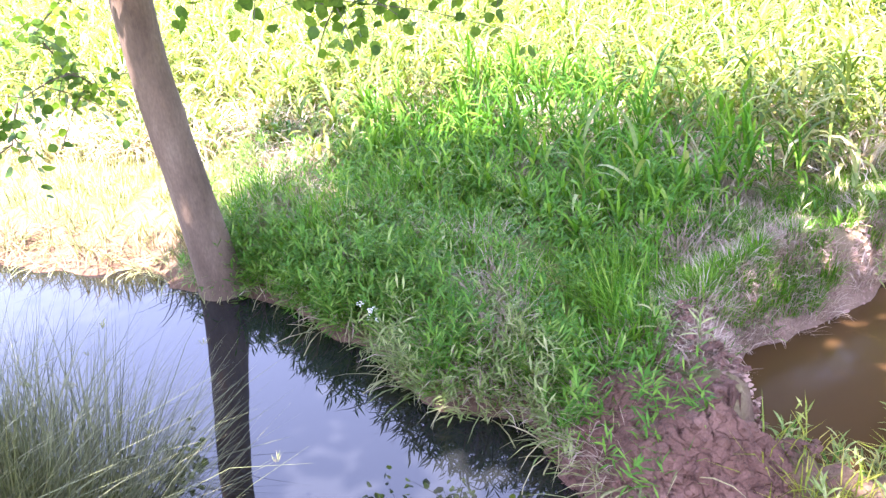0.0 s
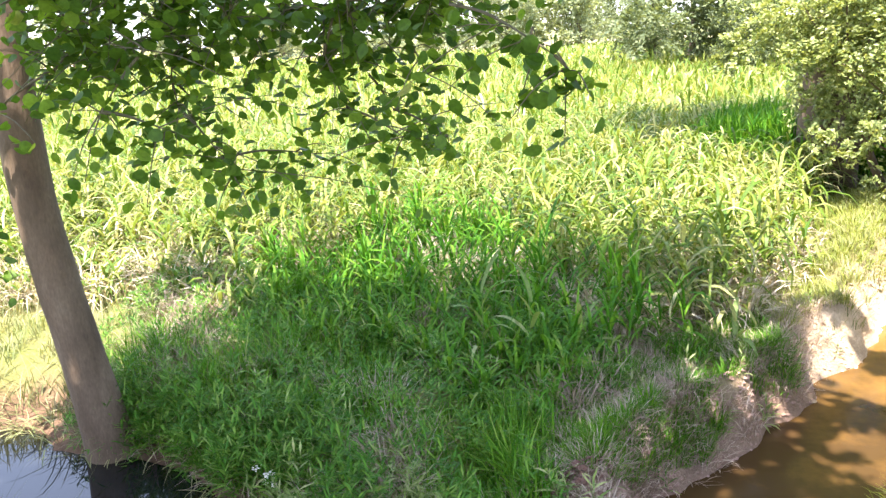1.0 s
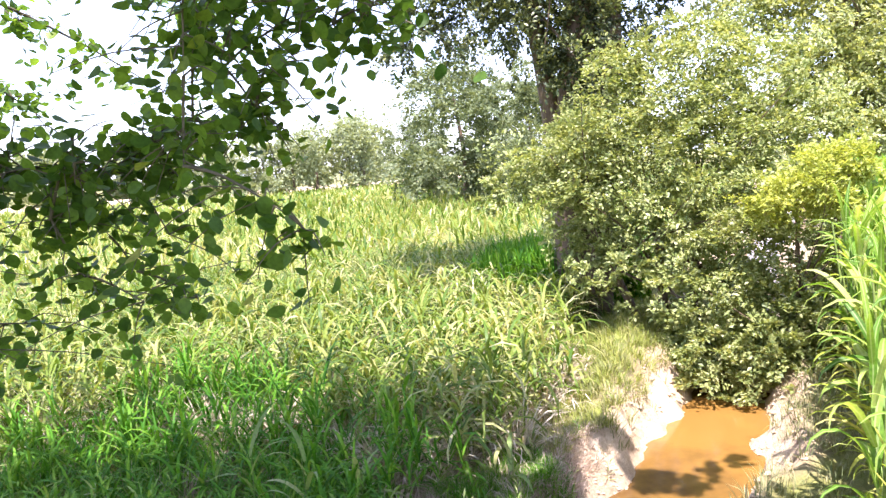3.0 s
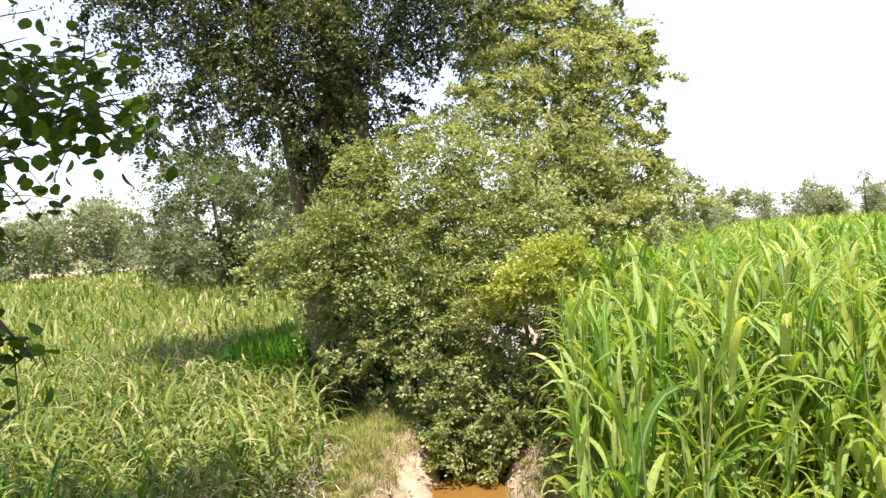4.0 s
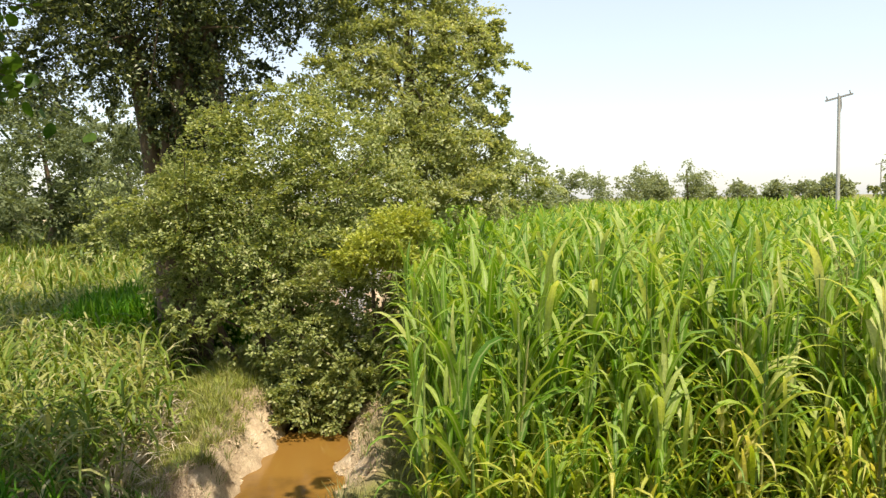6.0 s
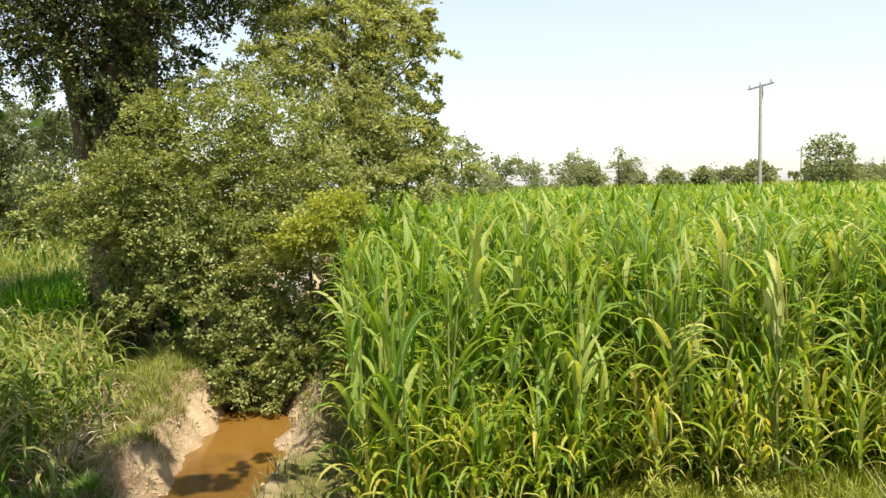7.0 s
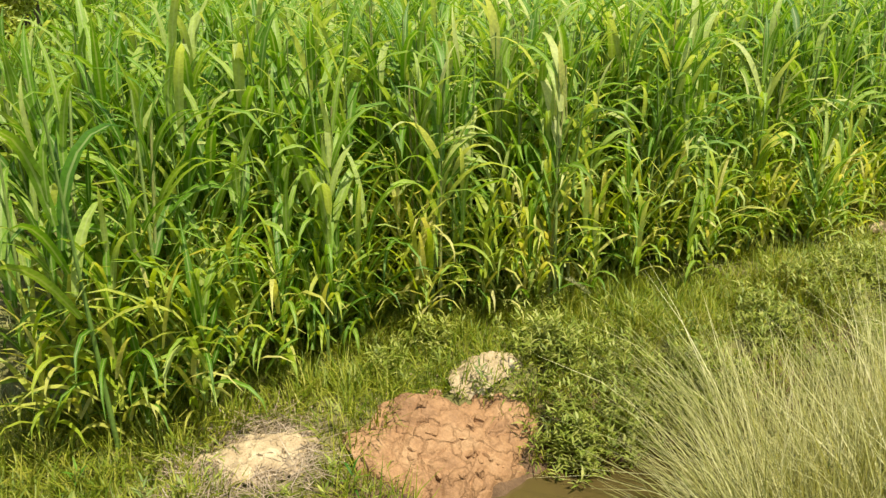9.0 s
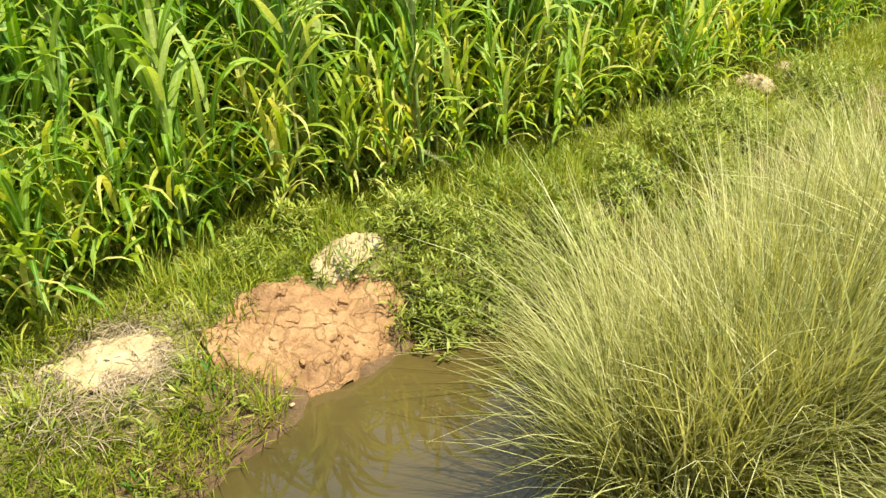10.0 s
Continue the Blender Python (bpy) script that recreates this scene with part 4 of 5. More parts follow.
with_stuff("dam_clods", [clods(dam_clods + np.array([0, 0, 0.06]), 0.02)], WET_MUD, "brown crumbs of wet mud around the dam", "earth", False)
heap_clods = sow(380, 2.4, 3.8, 0.5, 1.9, lambda p, far, near, c, side: (far > 0.0) & (np.minimum(np.hypot((p[:, 0] - 2.78) / 0.36, (p[:, 1] - 1.5) / 0.3), np.hypot((p[:, 0] - 3.25) / 0.45, (p[:, 1] - 0.9) / 0.4)) < 1))
with_stuff("heap_clods", [clods(heap_clods + np.array([0, 0, 0.03]), 0.009)], DRY_MUD, "pale crumbs of dried mud around the heaps", "earth", False)
straw_at = sow(900, 2.3, 3.2, 1.2, 1.95, lambda p, far, near, c, side: (far > 0.02) & (np.hypot((p[:, 0] - 2.66) / 0.34, (p[:, 1] - 1.56) / 0.26) < 1))
straw_at[:, 2] += 0.05
with_stuff("straw_litter", [tufts(straw_at, 3, 0.14, 0.004, 0.05, 8, 20, 2)], DEAD_GRASS, "dry straw lying round the pale mud heap", "straw")


# ---- single plants that stand out ----
def reed(x, y, tall, leaves, mat, label, seed):
    """A lone broad-leaved grass plant with pale arching leaves."""
    root = thing("reed_plant", label, "plant", (x, y, float(ground_at([(x, y)])[0])), "pale reeds on the shaded bank")
    v, f = stems(np.zeros((1, 3)), np.array([tall]), 0.006)
    part("stalk", mesh_of("stalk", v, f, True), STALK, root)
    for k in range(leaves):
        up = (k + 1) / leaves
        v, f = blades(np.array([[0, 0, tall * 0.8 * up]]), rng.uniform(0, 6.28, 1), np.array([0.34]), np.array([0.034]), np.array([50 + 25 * up]), np.array([120 - 50 * up]), 6, 0.3)
        part("leaf", mesh_of("leaf", v, f, True), mat, root)
    return root


reed(0.56, 4.41, 0.5, 5, PALE_HERB, "pale green reed plant with arching leaves on the bank", 1)
reed(0.28, 4.49, 0.6, 5, PALE_HERB, "pale green reed plant with arching leaves on the bank", 2)
reed(1.36, 5.03, 0.95, 6, SORGHUM, "tall green self-sown sorghum plant on the bank", 3)
reed(0.86, 4.45, 0.25, 4, PALE_HERB, "small pale weed by the channel bank", 4)
reed(1.75, 4.3, 0.25, 5, PALE_HERB, "small pale weed by the channel bank", 5)

flower = thing("flowering_weed", "tall weed with small white flower heads by the pond", "plant", (-0.95, 3.66, float(ground_at([(-0.95, 3.66)])[0])))
FLOWER = leaf_material("white_flower", [(0.2, (0.7, 0.68, 0.62)), (0.9, (0.82, 0.8, 0.76))], 0.25, 0.7)
for k in range(5):
    a = k * 1.26
    v, f = stems(np.array([[0.02 * math.cos(a), 0.02 * math.sin(a), 0]]), np.array([0.3 + 0.05 * (k % 3)]), 0.003)
    part("stem", mesh_of("stem", v, f, True), STALK, flower)
    tip = v[3:].mean(0)
    v, f = clods(tip + rng.normal(0, 0.009, (16, 3)), 0.0055)
    part("flower_head", mesh_of("flower_head", v, f, False), FLOWER, flower, "white flower head")
v, f = herbs(np.zeros((3, 3)) + rng.normal(0, 0.02, (3, 3)) * np.array([1, 1, 0]), np.array([0.2, 0.25, 0.15]), 14, 0.08, 0.014)
part("foliage", mesh_of("foliage", v, f, True), PALE_HERB, flower, kind="stuff")

seed_grass = thing("seeding_grass", "single arching grass stem with a pale seed head", "plant", (4.05, 0.3, float(ground_at([(4.05, 0.3)])[0])))
v, f = blades(np.zeros((1, 3)), np.array([2.5]), np.array([0.62]), np.array([0.006]), np.array([84.0]), np.array([60.0]), 10, 0.0, "straw", 0.05)
part("stem", mesh_of("stem", v, f, True), STALK, seed_grass)
spine = v.reshape(-1, 2, 3).mean(1)[7:]
spine = np.concatenate([spine[:-1] * (1 - t) + spine[1:] * t for t in (0.0, 0.25, 0.5, 0.75)])
v, f = tufts(spine, 12, 0.024, 0.004, 0.006, 45, 20, 2)
part("seed_head", mesh_of("seed_head", v, f, True), GRASS_DRY, seed_grass, "pale bristly seed head")


def weed(mat, tall, leaves, length, seed):
    """A small upright weed with narrow leaves all round its stem."""
    r = random.Random(seed)
    root = thing("weed", "small pale narrow-leaved weed growing on the mud", "weed", group="weeds round the mud dam")
    v, f = stems(np.zeros((1, 3)), np.array([tall]), 0.003)
    part("stem", mesh_of("stem", v, f, True), STALK, root)
    for k in range(leaves):
        up = (k + 1) / leaves
        v, f = blades(np.array([[0, 0, tall * 0.8 * up]]), np.array([k * 2.4 + r.uniform(-0.3, 0.3)]), np.array([length * (1.15 - 0.5 * up)]), np.array([0.012]), np.array([20 + 45 * up]), np.array([45.0]), 3, 0.2, "lance")
        part("leaf", mesh_of("leaf", v, f, True), mat, root)
    return root


weed_models = [weed(PALE_HERB, 0.2, 10, 0.1, 1), weed(PALE_HERB, 0.26, 14, 0.1, 2), weed(PALE_HERB, 0.14, 8, 0.08, 3), weed(HERB, 0.18, 9, 0.12, 4)]
weed_at = np.concatenate([
    sow(5, -0.25, 1.0, 2.15, 3.1, lambda p, far, near, c, side: far > 0.0),
    sow(60, 0.6, 2.4, 1.6, 2.7, lambda p, far, near, c, side: (far > 0.05) & (far < 0.9)),
    sow(60, 0.6, 1.5, 2.2, 2.8, lambda p, far, near, c, side: (far > 0.05) & (c > 0.3)),
    sow(60, 0.2, 2.2, 2.9, 4.6, lambda p, far, near, c, side: (c > 0.5) & (c < 1.05) & (side > 0)),
    sow(40, 2.2, 4.6, -0.8, 1.9, lambda p, far, near, c, side: (far > 0.03) & (far < 0.5)),
    sow(26, 1.0, 3.2, 3.4, 5.4, lambda p, far, near, c, side: (c > 0.5) & (c < 0.85) & (side > 0)),
])
for i, (x, y, z) in enumerate(weed_at):
    s = rng.uniform(0.7, 1.25) * (0.7 if x > 2.2 and y < 2 else 0.85)
    place = pose(x, y, z + (0.1 if -0.1 < x < 0.6 and 2.3 < y < 3.0 else 0.0), rng.normal(0, 8), rng.normal(0, 8), rng.uniform(0, 360))
    if i < len(weed_models):
        weed_models[i].matrix_basis = place @ Matrix.Scale(s, 4)
    else:
        ob = copy_thing(weed_models[i % 4], place)
        ob.scale = (s, s, s)


# ---- trees ----
def tube(points, radii, sides=8):
    """Arrays of a tapering limb along a line, smoothed between its points."""
    pts = [Vector(p) for p in points]
    fine, rad = [], []
    for i in range(len(pts) - 1):
        p0, p1, p2, p3 = pts[max(i - 1, 0)], pts[i], pts[i + 1], pts[min(i + 2, len(pts) - 1)]
        for k in range(4):
            t = k / 4
            fine.append(0.5 * ((2 * p1) + (p2 - p0) * t + (2 * p0 - 5 * p1 + 4 * p2 - p3) * t * t + (3 * p1 - p0 - 3 * p2 + p3) * t ** 3))
            rad.append(radii[i] * (1 - t) + radii[i + 1] * t)
    fine.append(pts[-1])
    rad.append(radii[-1])
    v = []
    for i, p in enumerate(fine):
        d = (fine[min(i + 1, len(fine) - 1)] - fine[max(i - 1, 0)]).normalized()
        a = d.orthogonal().normalized() if i == 0 else (a - d * a.dot(d)).normalized()
        b = d.cross(a)
        for k in range(sides):
            w = 2 * math.pi * k / sides
            v.append(p + (a * math.cos(w) + b * math.sin(w)) * rad[i])
    f = [(i * sides + k, i * sides + (k + 1) % sides, (i + 1) * sides + (k + 1) % sides, (i + 1) * sides + k) for i in range(len(fine) - 1) for k in range(sides)]
    return np.array([tuple(q) for q in v]), np.array(f), fine


def foliage(blobs, count, size, sprays=26, reach=0.42, slim=0.55, droop=0.25, up=0.75):
    """Leaf arrays of a crown: leaves in two rows on flat arching sprays that stand out from overlapping masses, with gaps between them."""
    blobs = np.array(blobs)
    w = blobs[:, 3] ** 2
    pick = rng.choice(len(blobs), int(sprays * len(blobs)), p=w / w.sum())
    n = len(pick)
    d = rng.normal(0, 1, (n, 3))
    d[:, 2] += 0.25
    d /= np.linalg.norm(d, axis=1)[:, None]
    root = blobs[pick, :3] + d * (blobs[pick, 3] * rng.uniform(0.2, 0.75, n))[:, None]
    axis = d + rng.normal(0, 0.45, (n, 3))
    axis[:, 2] *= 0.6
    axis /= np.linalg.norm(axis, axis=1)[:, None]
    length = np.minimum(reach, blobs[pick, 3] * 0.8) * rng.uniform(0.5, 1.2, n) * np.where(rng.random(n) < 0.14, 1.9, 1.0)
    face = np.column_stack([rng.normal(0, 0.35, (n, 2)), np.full(n, up)]) + 0.45 * d
    side = np.cross(axis, face)
    side /= np.linalg.norm(side, axis=1)[:, None]
    face = np.cross(side, axis)
    k = rng.integers(0, n, count)
    u = rng.random(count) ** 0.75
    shoot = np.round(u * 5) / 5
    out = rng.choice([-1.0, 1.0], count) * rng.random(count) * 0.46 * (1.1 - 0.75 * shoot)
    along_spray = 0.35 * u + 0.65 * shoot + 0.55 * np.abs(out)
    at = root[k] + axis[k] * (length[k] * along_spray)[:, None] + side[k] * (length[k] * out)[:, None]
    at[:, 2] -= droop * length[k] * (along_spray ** 2 + out ** 2)
    at += rng.normal(0, 0.05, (count, 3)) * length[k][:, None]
    nrm = face[k] + rng.normal(0, 0.55, (count, 3))
    nrm /= np.linalg.norm(nrm, axis=1)[:, None]
    tip = axis[k] * 0.5 + side[k] * np.sign(out)[:, None] + rng.normal(0, 0.35, (count, 3))
    tip -= nrm * (tip * nrm).sum(1)[:, None]
    tip /= np.linalg.norm(tip, axis=1)[:, None]
    across = np.cross(nrm, tip)
    L = (size * rng.uniform(0.6, 1.3, count))[:, None]
    v = np.stack([at, at + tip * L * 0.45 + across * L * slim * 0.5 + nrm * L * 0.07, at + tip * L, at + tip * L * 0.45 - across * L * slim * 0.5 + nrm * L * 0.07], 1).reshape(-1, 3)
    return (v, np.arange(4 * count).reshape(count, 4)), root + axis * length[:, None]


def limbs_to(parent, root, ends, count, r0, mat, name="limb"):
    """Limbs from a fork to some of the twig ends, each its own part."""
    for e in ends[rng.choice(len(ends), count, replace=False)]:
        root_v, e = Vector(root), Vector(e)
        mid = root_v.lerp(e, 0.5) + Vector((rng.normal(0, 0.12), rng.normal(0, 0.12), 0.1))
        v, f, _ = tube([root_v, mid, e], [r0, r0 * 0.6, r0 * 0.15], 6)
        part(name, mesh_of(name, v, f, True), mat, parent)


def broad_tree(name, label, blobs, count, size, mat, stems_, sprays, reach, slim=0.55, droop=0.25, limb_count=8, up=0.75):
    root = thing(name, label, "bush" if name == "bush" else "tree")
    for pts, radii in stems_:
        v, f, line = tube(pts, radii, 10)
        part("trunk", mesh_of("trunk", v, f, True), BARK, root)
    (v, f), ends = foliage(blobs, count, size, sprays, reach, slim, droop, up)
    part("crown", mesh_of("crown", v, f, False), mat, root, kind="stuff")
    for pts, radii in stems_:
        limbs_to(root, pts[-2], ends, limb_count, radii[-1] * 0.8, BARK)
    return root, ends


BUSH = [(4.68, 7.27, 3.19, 0.31), (4.94, 7.01, 3.23, 0.38), (5.33, 6.71, 3.39, 0.42), (4.95, 6.86, 2.82, 0.48), (4.57, 7.27, 2.67, 0.45), (4.24, 7.54, 2.39, 0.4), (3.95, 7.77, 2.23, 0.35), (3.74, 8.01, 2.04, 0.24), (3.57, 8.22, 1.87, 0.16), (4.08, 7.56, 1.92, 0.32), (4.4, 7.16, 2.14, 0.43), (4.72, 6.8, 2.29, 0.5), (5.24, 6.47, 2.55, 0.47), (5.61, 6.31, 3.01, 0.48), (5.51, 6.07, 2.46, 0.46), (5.86, 5.9, 2.62, 0.4), (5.02, 6.26, 2.02, 0.43), (4.28, 7.23, 1.73, 0.2), (4.7, 6.52, 1.79, 0.32), (5.28, 5.87, 1.95, 0.38), (4.85, 6.1, 1.54, 0.36), (4.61, 6.36, 1.33, 0.29), (5.02, 5.79, 1.42, 0.41), (5.3, 5.44, 1.56, 0.37), (5.35, 5.3, 1.19, 0.31), (4.8, 5.91, 1.06, 0.35), (5.07, 5.58, 0.88, 0.35), (4.62, 5.9, 0.69, 0.28), (4.84, 5.55, 0.61, 0.28), (5.17, 5.31, 0.73, 0.26), (4.53, 6.27, 1.02, 0.23), (4.31, 6.72, 1.18, 0.22), (4.14, 6.97, 1.05, 0.17), (5.48, 5.17, 1.61, 0.21), (3.94, 7.23, 1.17, 0.12), (4.69, 5.68, 0.42, 0.22), (4.97, 5.43, 0.44, 0.22), (4.59, 7.11, 1.35, 0.25), (4.42, 7.5, 1.32, 0.22), (4.72, 6.87, 1.49, 0.26), (4.23, 7.75, 1.42, 0.18), (4.61, 8.09, 2.13, 0.34), (4.62, 7.8, 1.62, 0.34), (4.75, 8.14, 2.65, 0.35), (4.68, 6.0, 0.4, 0.24), (4.97, 5.68, 0.3, 0.25), (5.25, 5.41, 0.39, 0.23), (4.55, 6.33, 0.62, 0.17), (5.49, 5.25, 0.68, 0.19), (4.51, 6.73, 0.81, 0.16), (4.56, 5.83, 0.5, 0.27), (4.72, 5.56, 0.3, 0.21), (4.46, 5.91, 0.24, 0.19), (4.82, 5.33, 0.59, 0.24), (4.91, 5.24, 0.24, 0.19), (4.63, 5.64, 0.04, 0.16), (4.46, 6.04, 0.49, 0.18), (5.0, 6.6, 0.4, 0.36), (5.4, 6.9, 0.45, 0.42), (4.75, 6.25, 0.35, 0.28), (5.3, 6.4, 0.35, 0.36), (5.8, 7.3, 0.55, 0.5), (5.6, 6.3, 0.8, 0.45)]
broad_tree("bush", "sprawling grey-green thorny bush overhanging the muddy channel", BUSH, 128000, 0.046, BUSH_LEAF, [([(5.1, 7.2, 0.2), (5.0, 7.1, 1.0), (4.8, 6.9, 1.9)], [0.06, 0.05, 0.02]), ([(5.3, 7.0, 0.2), (5.2, 6.8, 1.1), (5.2, 6.7, 2.2)], [0.06, 0.045, 0.02]), ([(5.0, 7.3, 0.2), (4.6, 7.4, 1.1), (4.3, 7.5, 2.1)], [0.05, 0.04, 0.02])], 30, 0.42, 0.62, 0.3, 12, 0.7)
YELLOW = [(5.02, 4.99, 2.02, 0.23), (4.87, 5.14, 1.88, 0.2), (5.18, 4.82, 2.13, 0.15), (4.79, 5.36, 1.78, 0.16), (5.05, 4.82, 1.84, 0.15)]
broad_tree("bush", "yellow-green young bush on the channel bank", YELLOW, 9500, 0.046, YELLOW_LEAF, [([(5.2, 5.5, 0.25), (5.1, 5.35, 1.0), (5.05, 5.3, 1.8)], [0.03, 0.02, 0.01])], 60, 0.34, 0.45, 0.1, 5)
LIGHT_TREE = [(7.28, 6.78, 5.33, 0.32), (7.55, 6.47, 5.08, 0.38), (6.92, 7.16, 4.94, 0.46), (7.69, 6.3, 4.6, 0.41), (7.3, 6.76, 4.5, 0.57), (7.96, 5.96, 4.2, 0.29), (8.06, 5.81, 4.08, 0.16), (7.65, 6.36, 3.96, 0.53), (7.96, 5.95, 3.81, 0.23), (7.07, 6.71, 3.7, 0.6), (6.67, 7.12, 4.12, 0.48), (6.53, 7.39, 4.62, 0.37), (7.8, 6.17, 3.27, 0.37), (7.98, 5.92, 3.31, 0.19), (7.33, 6.43, 3.18, 0.52), (7.91, 6.02, 2.87, 0.37), (8.23, 5.92, 2.75, 0.29), (7.25, 6.22, 2.64, 0.43), (6.18, 7.17, 3.85, 0.32), (6.87, 6.49, 3.04, 0.5), (7.65, 6.03, 2.52, 0.33), (7.1, 6.98, 5.54, 0.3), (6.75, 7.32, 5.28, 0.3), (7.39, 6.66, 5.72, 0.13), (7.8, 6.16, 5.19, 0.17), (7.91, 6.02, 4.63, 0.2), (6.8, 6.28, 2.56, 0.35), (7.07, 5.96, 2.4, 0.31), (7.61, 5.75, 2.5, 0.32), (8.59, 5.92, 2.6, 0.3), (8.76, 5.66, 2.47, 0.21), (6.39, 6.27, 2.4, 0.26)]
broad_tree("tree", "leafy light green tree behind the bush", LIGHT_TREE, 118000, 0.055, TREE_LEAF, [([(7.2, 6.75, 0.2), (7.17, 6.7, 1.6), (7.15, 6.65, 3.2), (7.1, 6.65, 4.6)], [0.13, 0.11, 0.08, 0.03])], 30, 0.66, 0.5, 0.2, 12, 0.7)
DARK_TREE = [(3.01, 9.02, 5.12, 0.52), (3.66, 8.88, 5.32, 0.67), (4.31, 8.8, 5.27, 0.68), (4.88, 8.48, 5.28, 0.68), (5.51, 8.08, 5.27, 0.68), (6.07, 7.66, 5.33, 0.57), (6.44, 7.33, 5.45, 0.39), (3.22, 8.74, 3.99, 0.41), (2.86, 8.76, 3.67, 0.26), (3.39, 8.67, 3.68, 0.29), (3.86, 8.68, 4.39, 0.56), (4.51, 8.58, 4.43, 0.6), (3.94, 8.65, 3.71, 0.3), (4.36, 8.55, 3.94, 0.42), (4.99, 8.42, 3.96, 0.43), (4.91, 8.47, 3.42, 0.31), (4.87, 8.49, 3.11, 0.22), (5.35, 8.19, 4.2, 0.43), (5.64, 7.98, 4.53, 0.4), (5.41, 8.15, 3.6, 0.31), (6.15, 7.59, 4.76, 0.37), (5.04, 8.39, 4.86, 0.62), (2.54, 8.65, 4.2, 0.26), (2.69, 8.71, 4.75, 0.2), (5.73, 8.04, 3.92, 0.26), (5.08, 8.25, 3.23, 0.22), (2.69, 9.34, 6.09, 0.72), (3.28, 9.14, 6.03, 0.72), (3.91, 8.88, 6.22, 0.73), (4.53, 8.57, 6.13, 0.73), (5.16, 8.19, 6.28, 0.73), (5.77, 7.77, 6.14, 0.73), (6.36, 7.27, 6.26, 0.73), (3.08, 9.32, 7.09, 0.81), (3.77, 9.05, 7.32, 0.81), (4.45, 8.72, 7.26, 0.81), (5.15, 8.32, 7.44, 0.82), (5.82, 7.85, 7.31, 0.81), (3.75, 9.06, 8.12, 0.84), (4.5, 8.7, 8.23, 0.85), (5.3, 8.22, 8.29, 0.85), (5.98, 7.73, 8.31, 0.85), (4.88, 8.48, 9.1, 0.78), (4.76, 8.21, 3.45, 0.33), (4.89, 8.13, 3.91, 0.38), (5.08, 8.01, 4.31, 0.38), (4.8, 8.19, 2.98, 0.25), (5.72, 7.67, 5.21, 0.52), (4.04, 8.6, 4.85, 0.6), (4.55, 8.33, 4.85, 0.6), (3.45, 8.75, 4.74, 0.34), (3.54, 8.61, 3.96, 0.33), (3.02, 8.7, 3.88, 0.27), (3.55, 8.6, 4.22, 0.34), (3.96, 8.52, 3.98, 0.34), (4.59, 8.42, 3.6, 0.24), (4.67, 8.26, 3.29, 0.23), (4.9, 8.06, 3.51, 0.27), (5.17, 7.95, 3.9, 0.31), (4.91, 8.12, 3.04, 0.19), (5.65, 7.73, 4.73, 0.42), (2.85, 8.87, 5.3, 0.42), (2.51, 8.87, 5.0, 0.27)]
dark_stems = [([(4.8, 8.55, 0.2), (4.82, 8.5, 2.0), (4.94, 8.45, 3.4), (5.01, 8.41, 4.3), (5.0, 8.42, 5.3), (4.87, 8.49, 6.3), (4.7, 8.5, 7.4)], [0.26, 0.24, 0.22, 0.19, 0.14, 0.1, 0.04]), ([(4.97, 8.35, 0.2), (5.06, 8.28, 2.2), (5.2, 8.18, 3.6), (5.18, 8.2, 4.3), (5.1, 8.28, 5.0), (5.3, 8.1, 6.2), (5.5, 8.0, 7.3)], [0.2, 0.17, 0.15, 0.13, 0.1, 0.07, 0.03]), ([(4.95, 8.65, 0.2), (4.75, 8.7, 2.4), (4.5, 8.75, 4.2), (4.1, 8.8, 5.9)], [0.15, 0.13, 0.1, 0.04])]
broad_tree("tree", "tall dark-leaved tree with several trunks and hanging foliage", DARK_TREE, 165000, 0.055, DARK_LEAF, dark_stems, 34, 0.6, 0.55, 0.7, 14, 0.4)


# the leaning tree at the pond
def round_leaf_mesh():
    """A round leaf with a drawn-out tip, slightly cupped, on a short stalk."""
    bm = bmesh.new()
    rim = []
    for k in range(10):
        a = 2 * math.pi * k / 10
        r = 0.5 * (1 + (0.32 if k == 0 else 0.0))
        rim.append(bm.verts.new((0.55 + r * math.cos(a), r * 0.95 * math.sin(a), 0.06 * math.cos(2 * a))))
    mid = bm.verts.new((0.55, 0, -0.05))
    for k in range(10):
        bm.faces.new((mid, rim[k], rim[(k + 1) % 10])).smooth = True
    me = bpy.data.meshes.new("leaf")
    bm.to_mesh(me)
    bm.free()
    return me


ROUND = round_leaf_mesh()
ROUND.materials.append(ROUND_LEAF)
round_v = np.array([v.co[:] for v in ROUND.vertices])
round_f = np.array([p.vertices[:] for p in ROUND.polygons])


def leaf_frames(n, droop_lo=-75, droop_hi=25):
    """Random hanging attitudes: three axes for each leaf."""
    az, el = rng.uniform(0, 2 * np.pi, n), np.radians(rng.uniform(droop_lo, droop_hi, n))
    x = np.stack([np.cos(az) * np.cos(el), np.sin(az) * np.cos(el), np.sin(el)], -1)
    s = np.cross(x, np.array([0, 0, 1.0]))
    s /= np.linalg.norm(s, axis=1)[:, None]
    z = np.cross(s, x)
    roll = rng.normal(0, 0.6, n)[:, None]
    y = -s * np.cos(roll) + z * np.sin(roll)
    return x, y, np.cross(x, y)


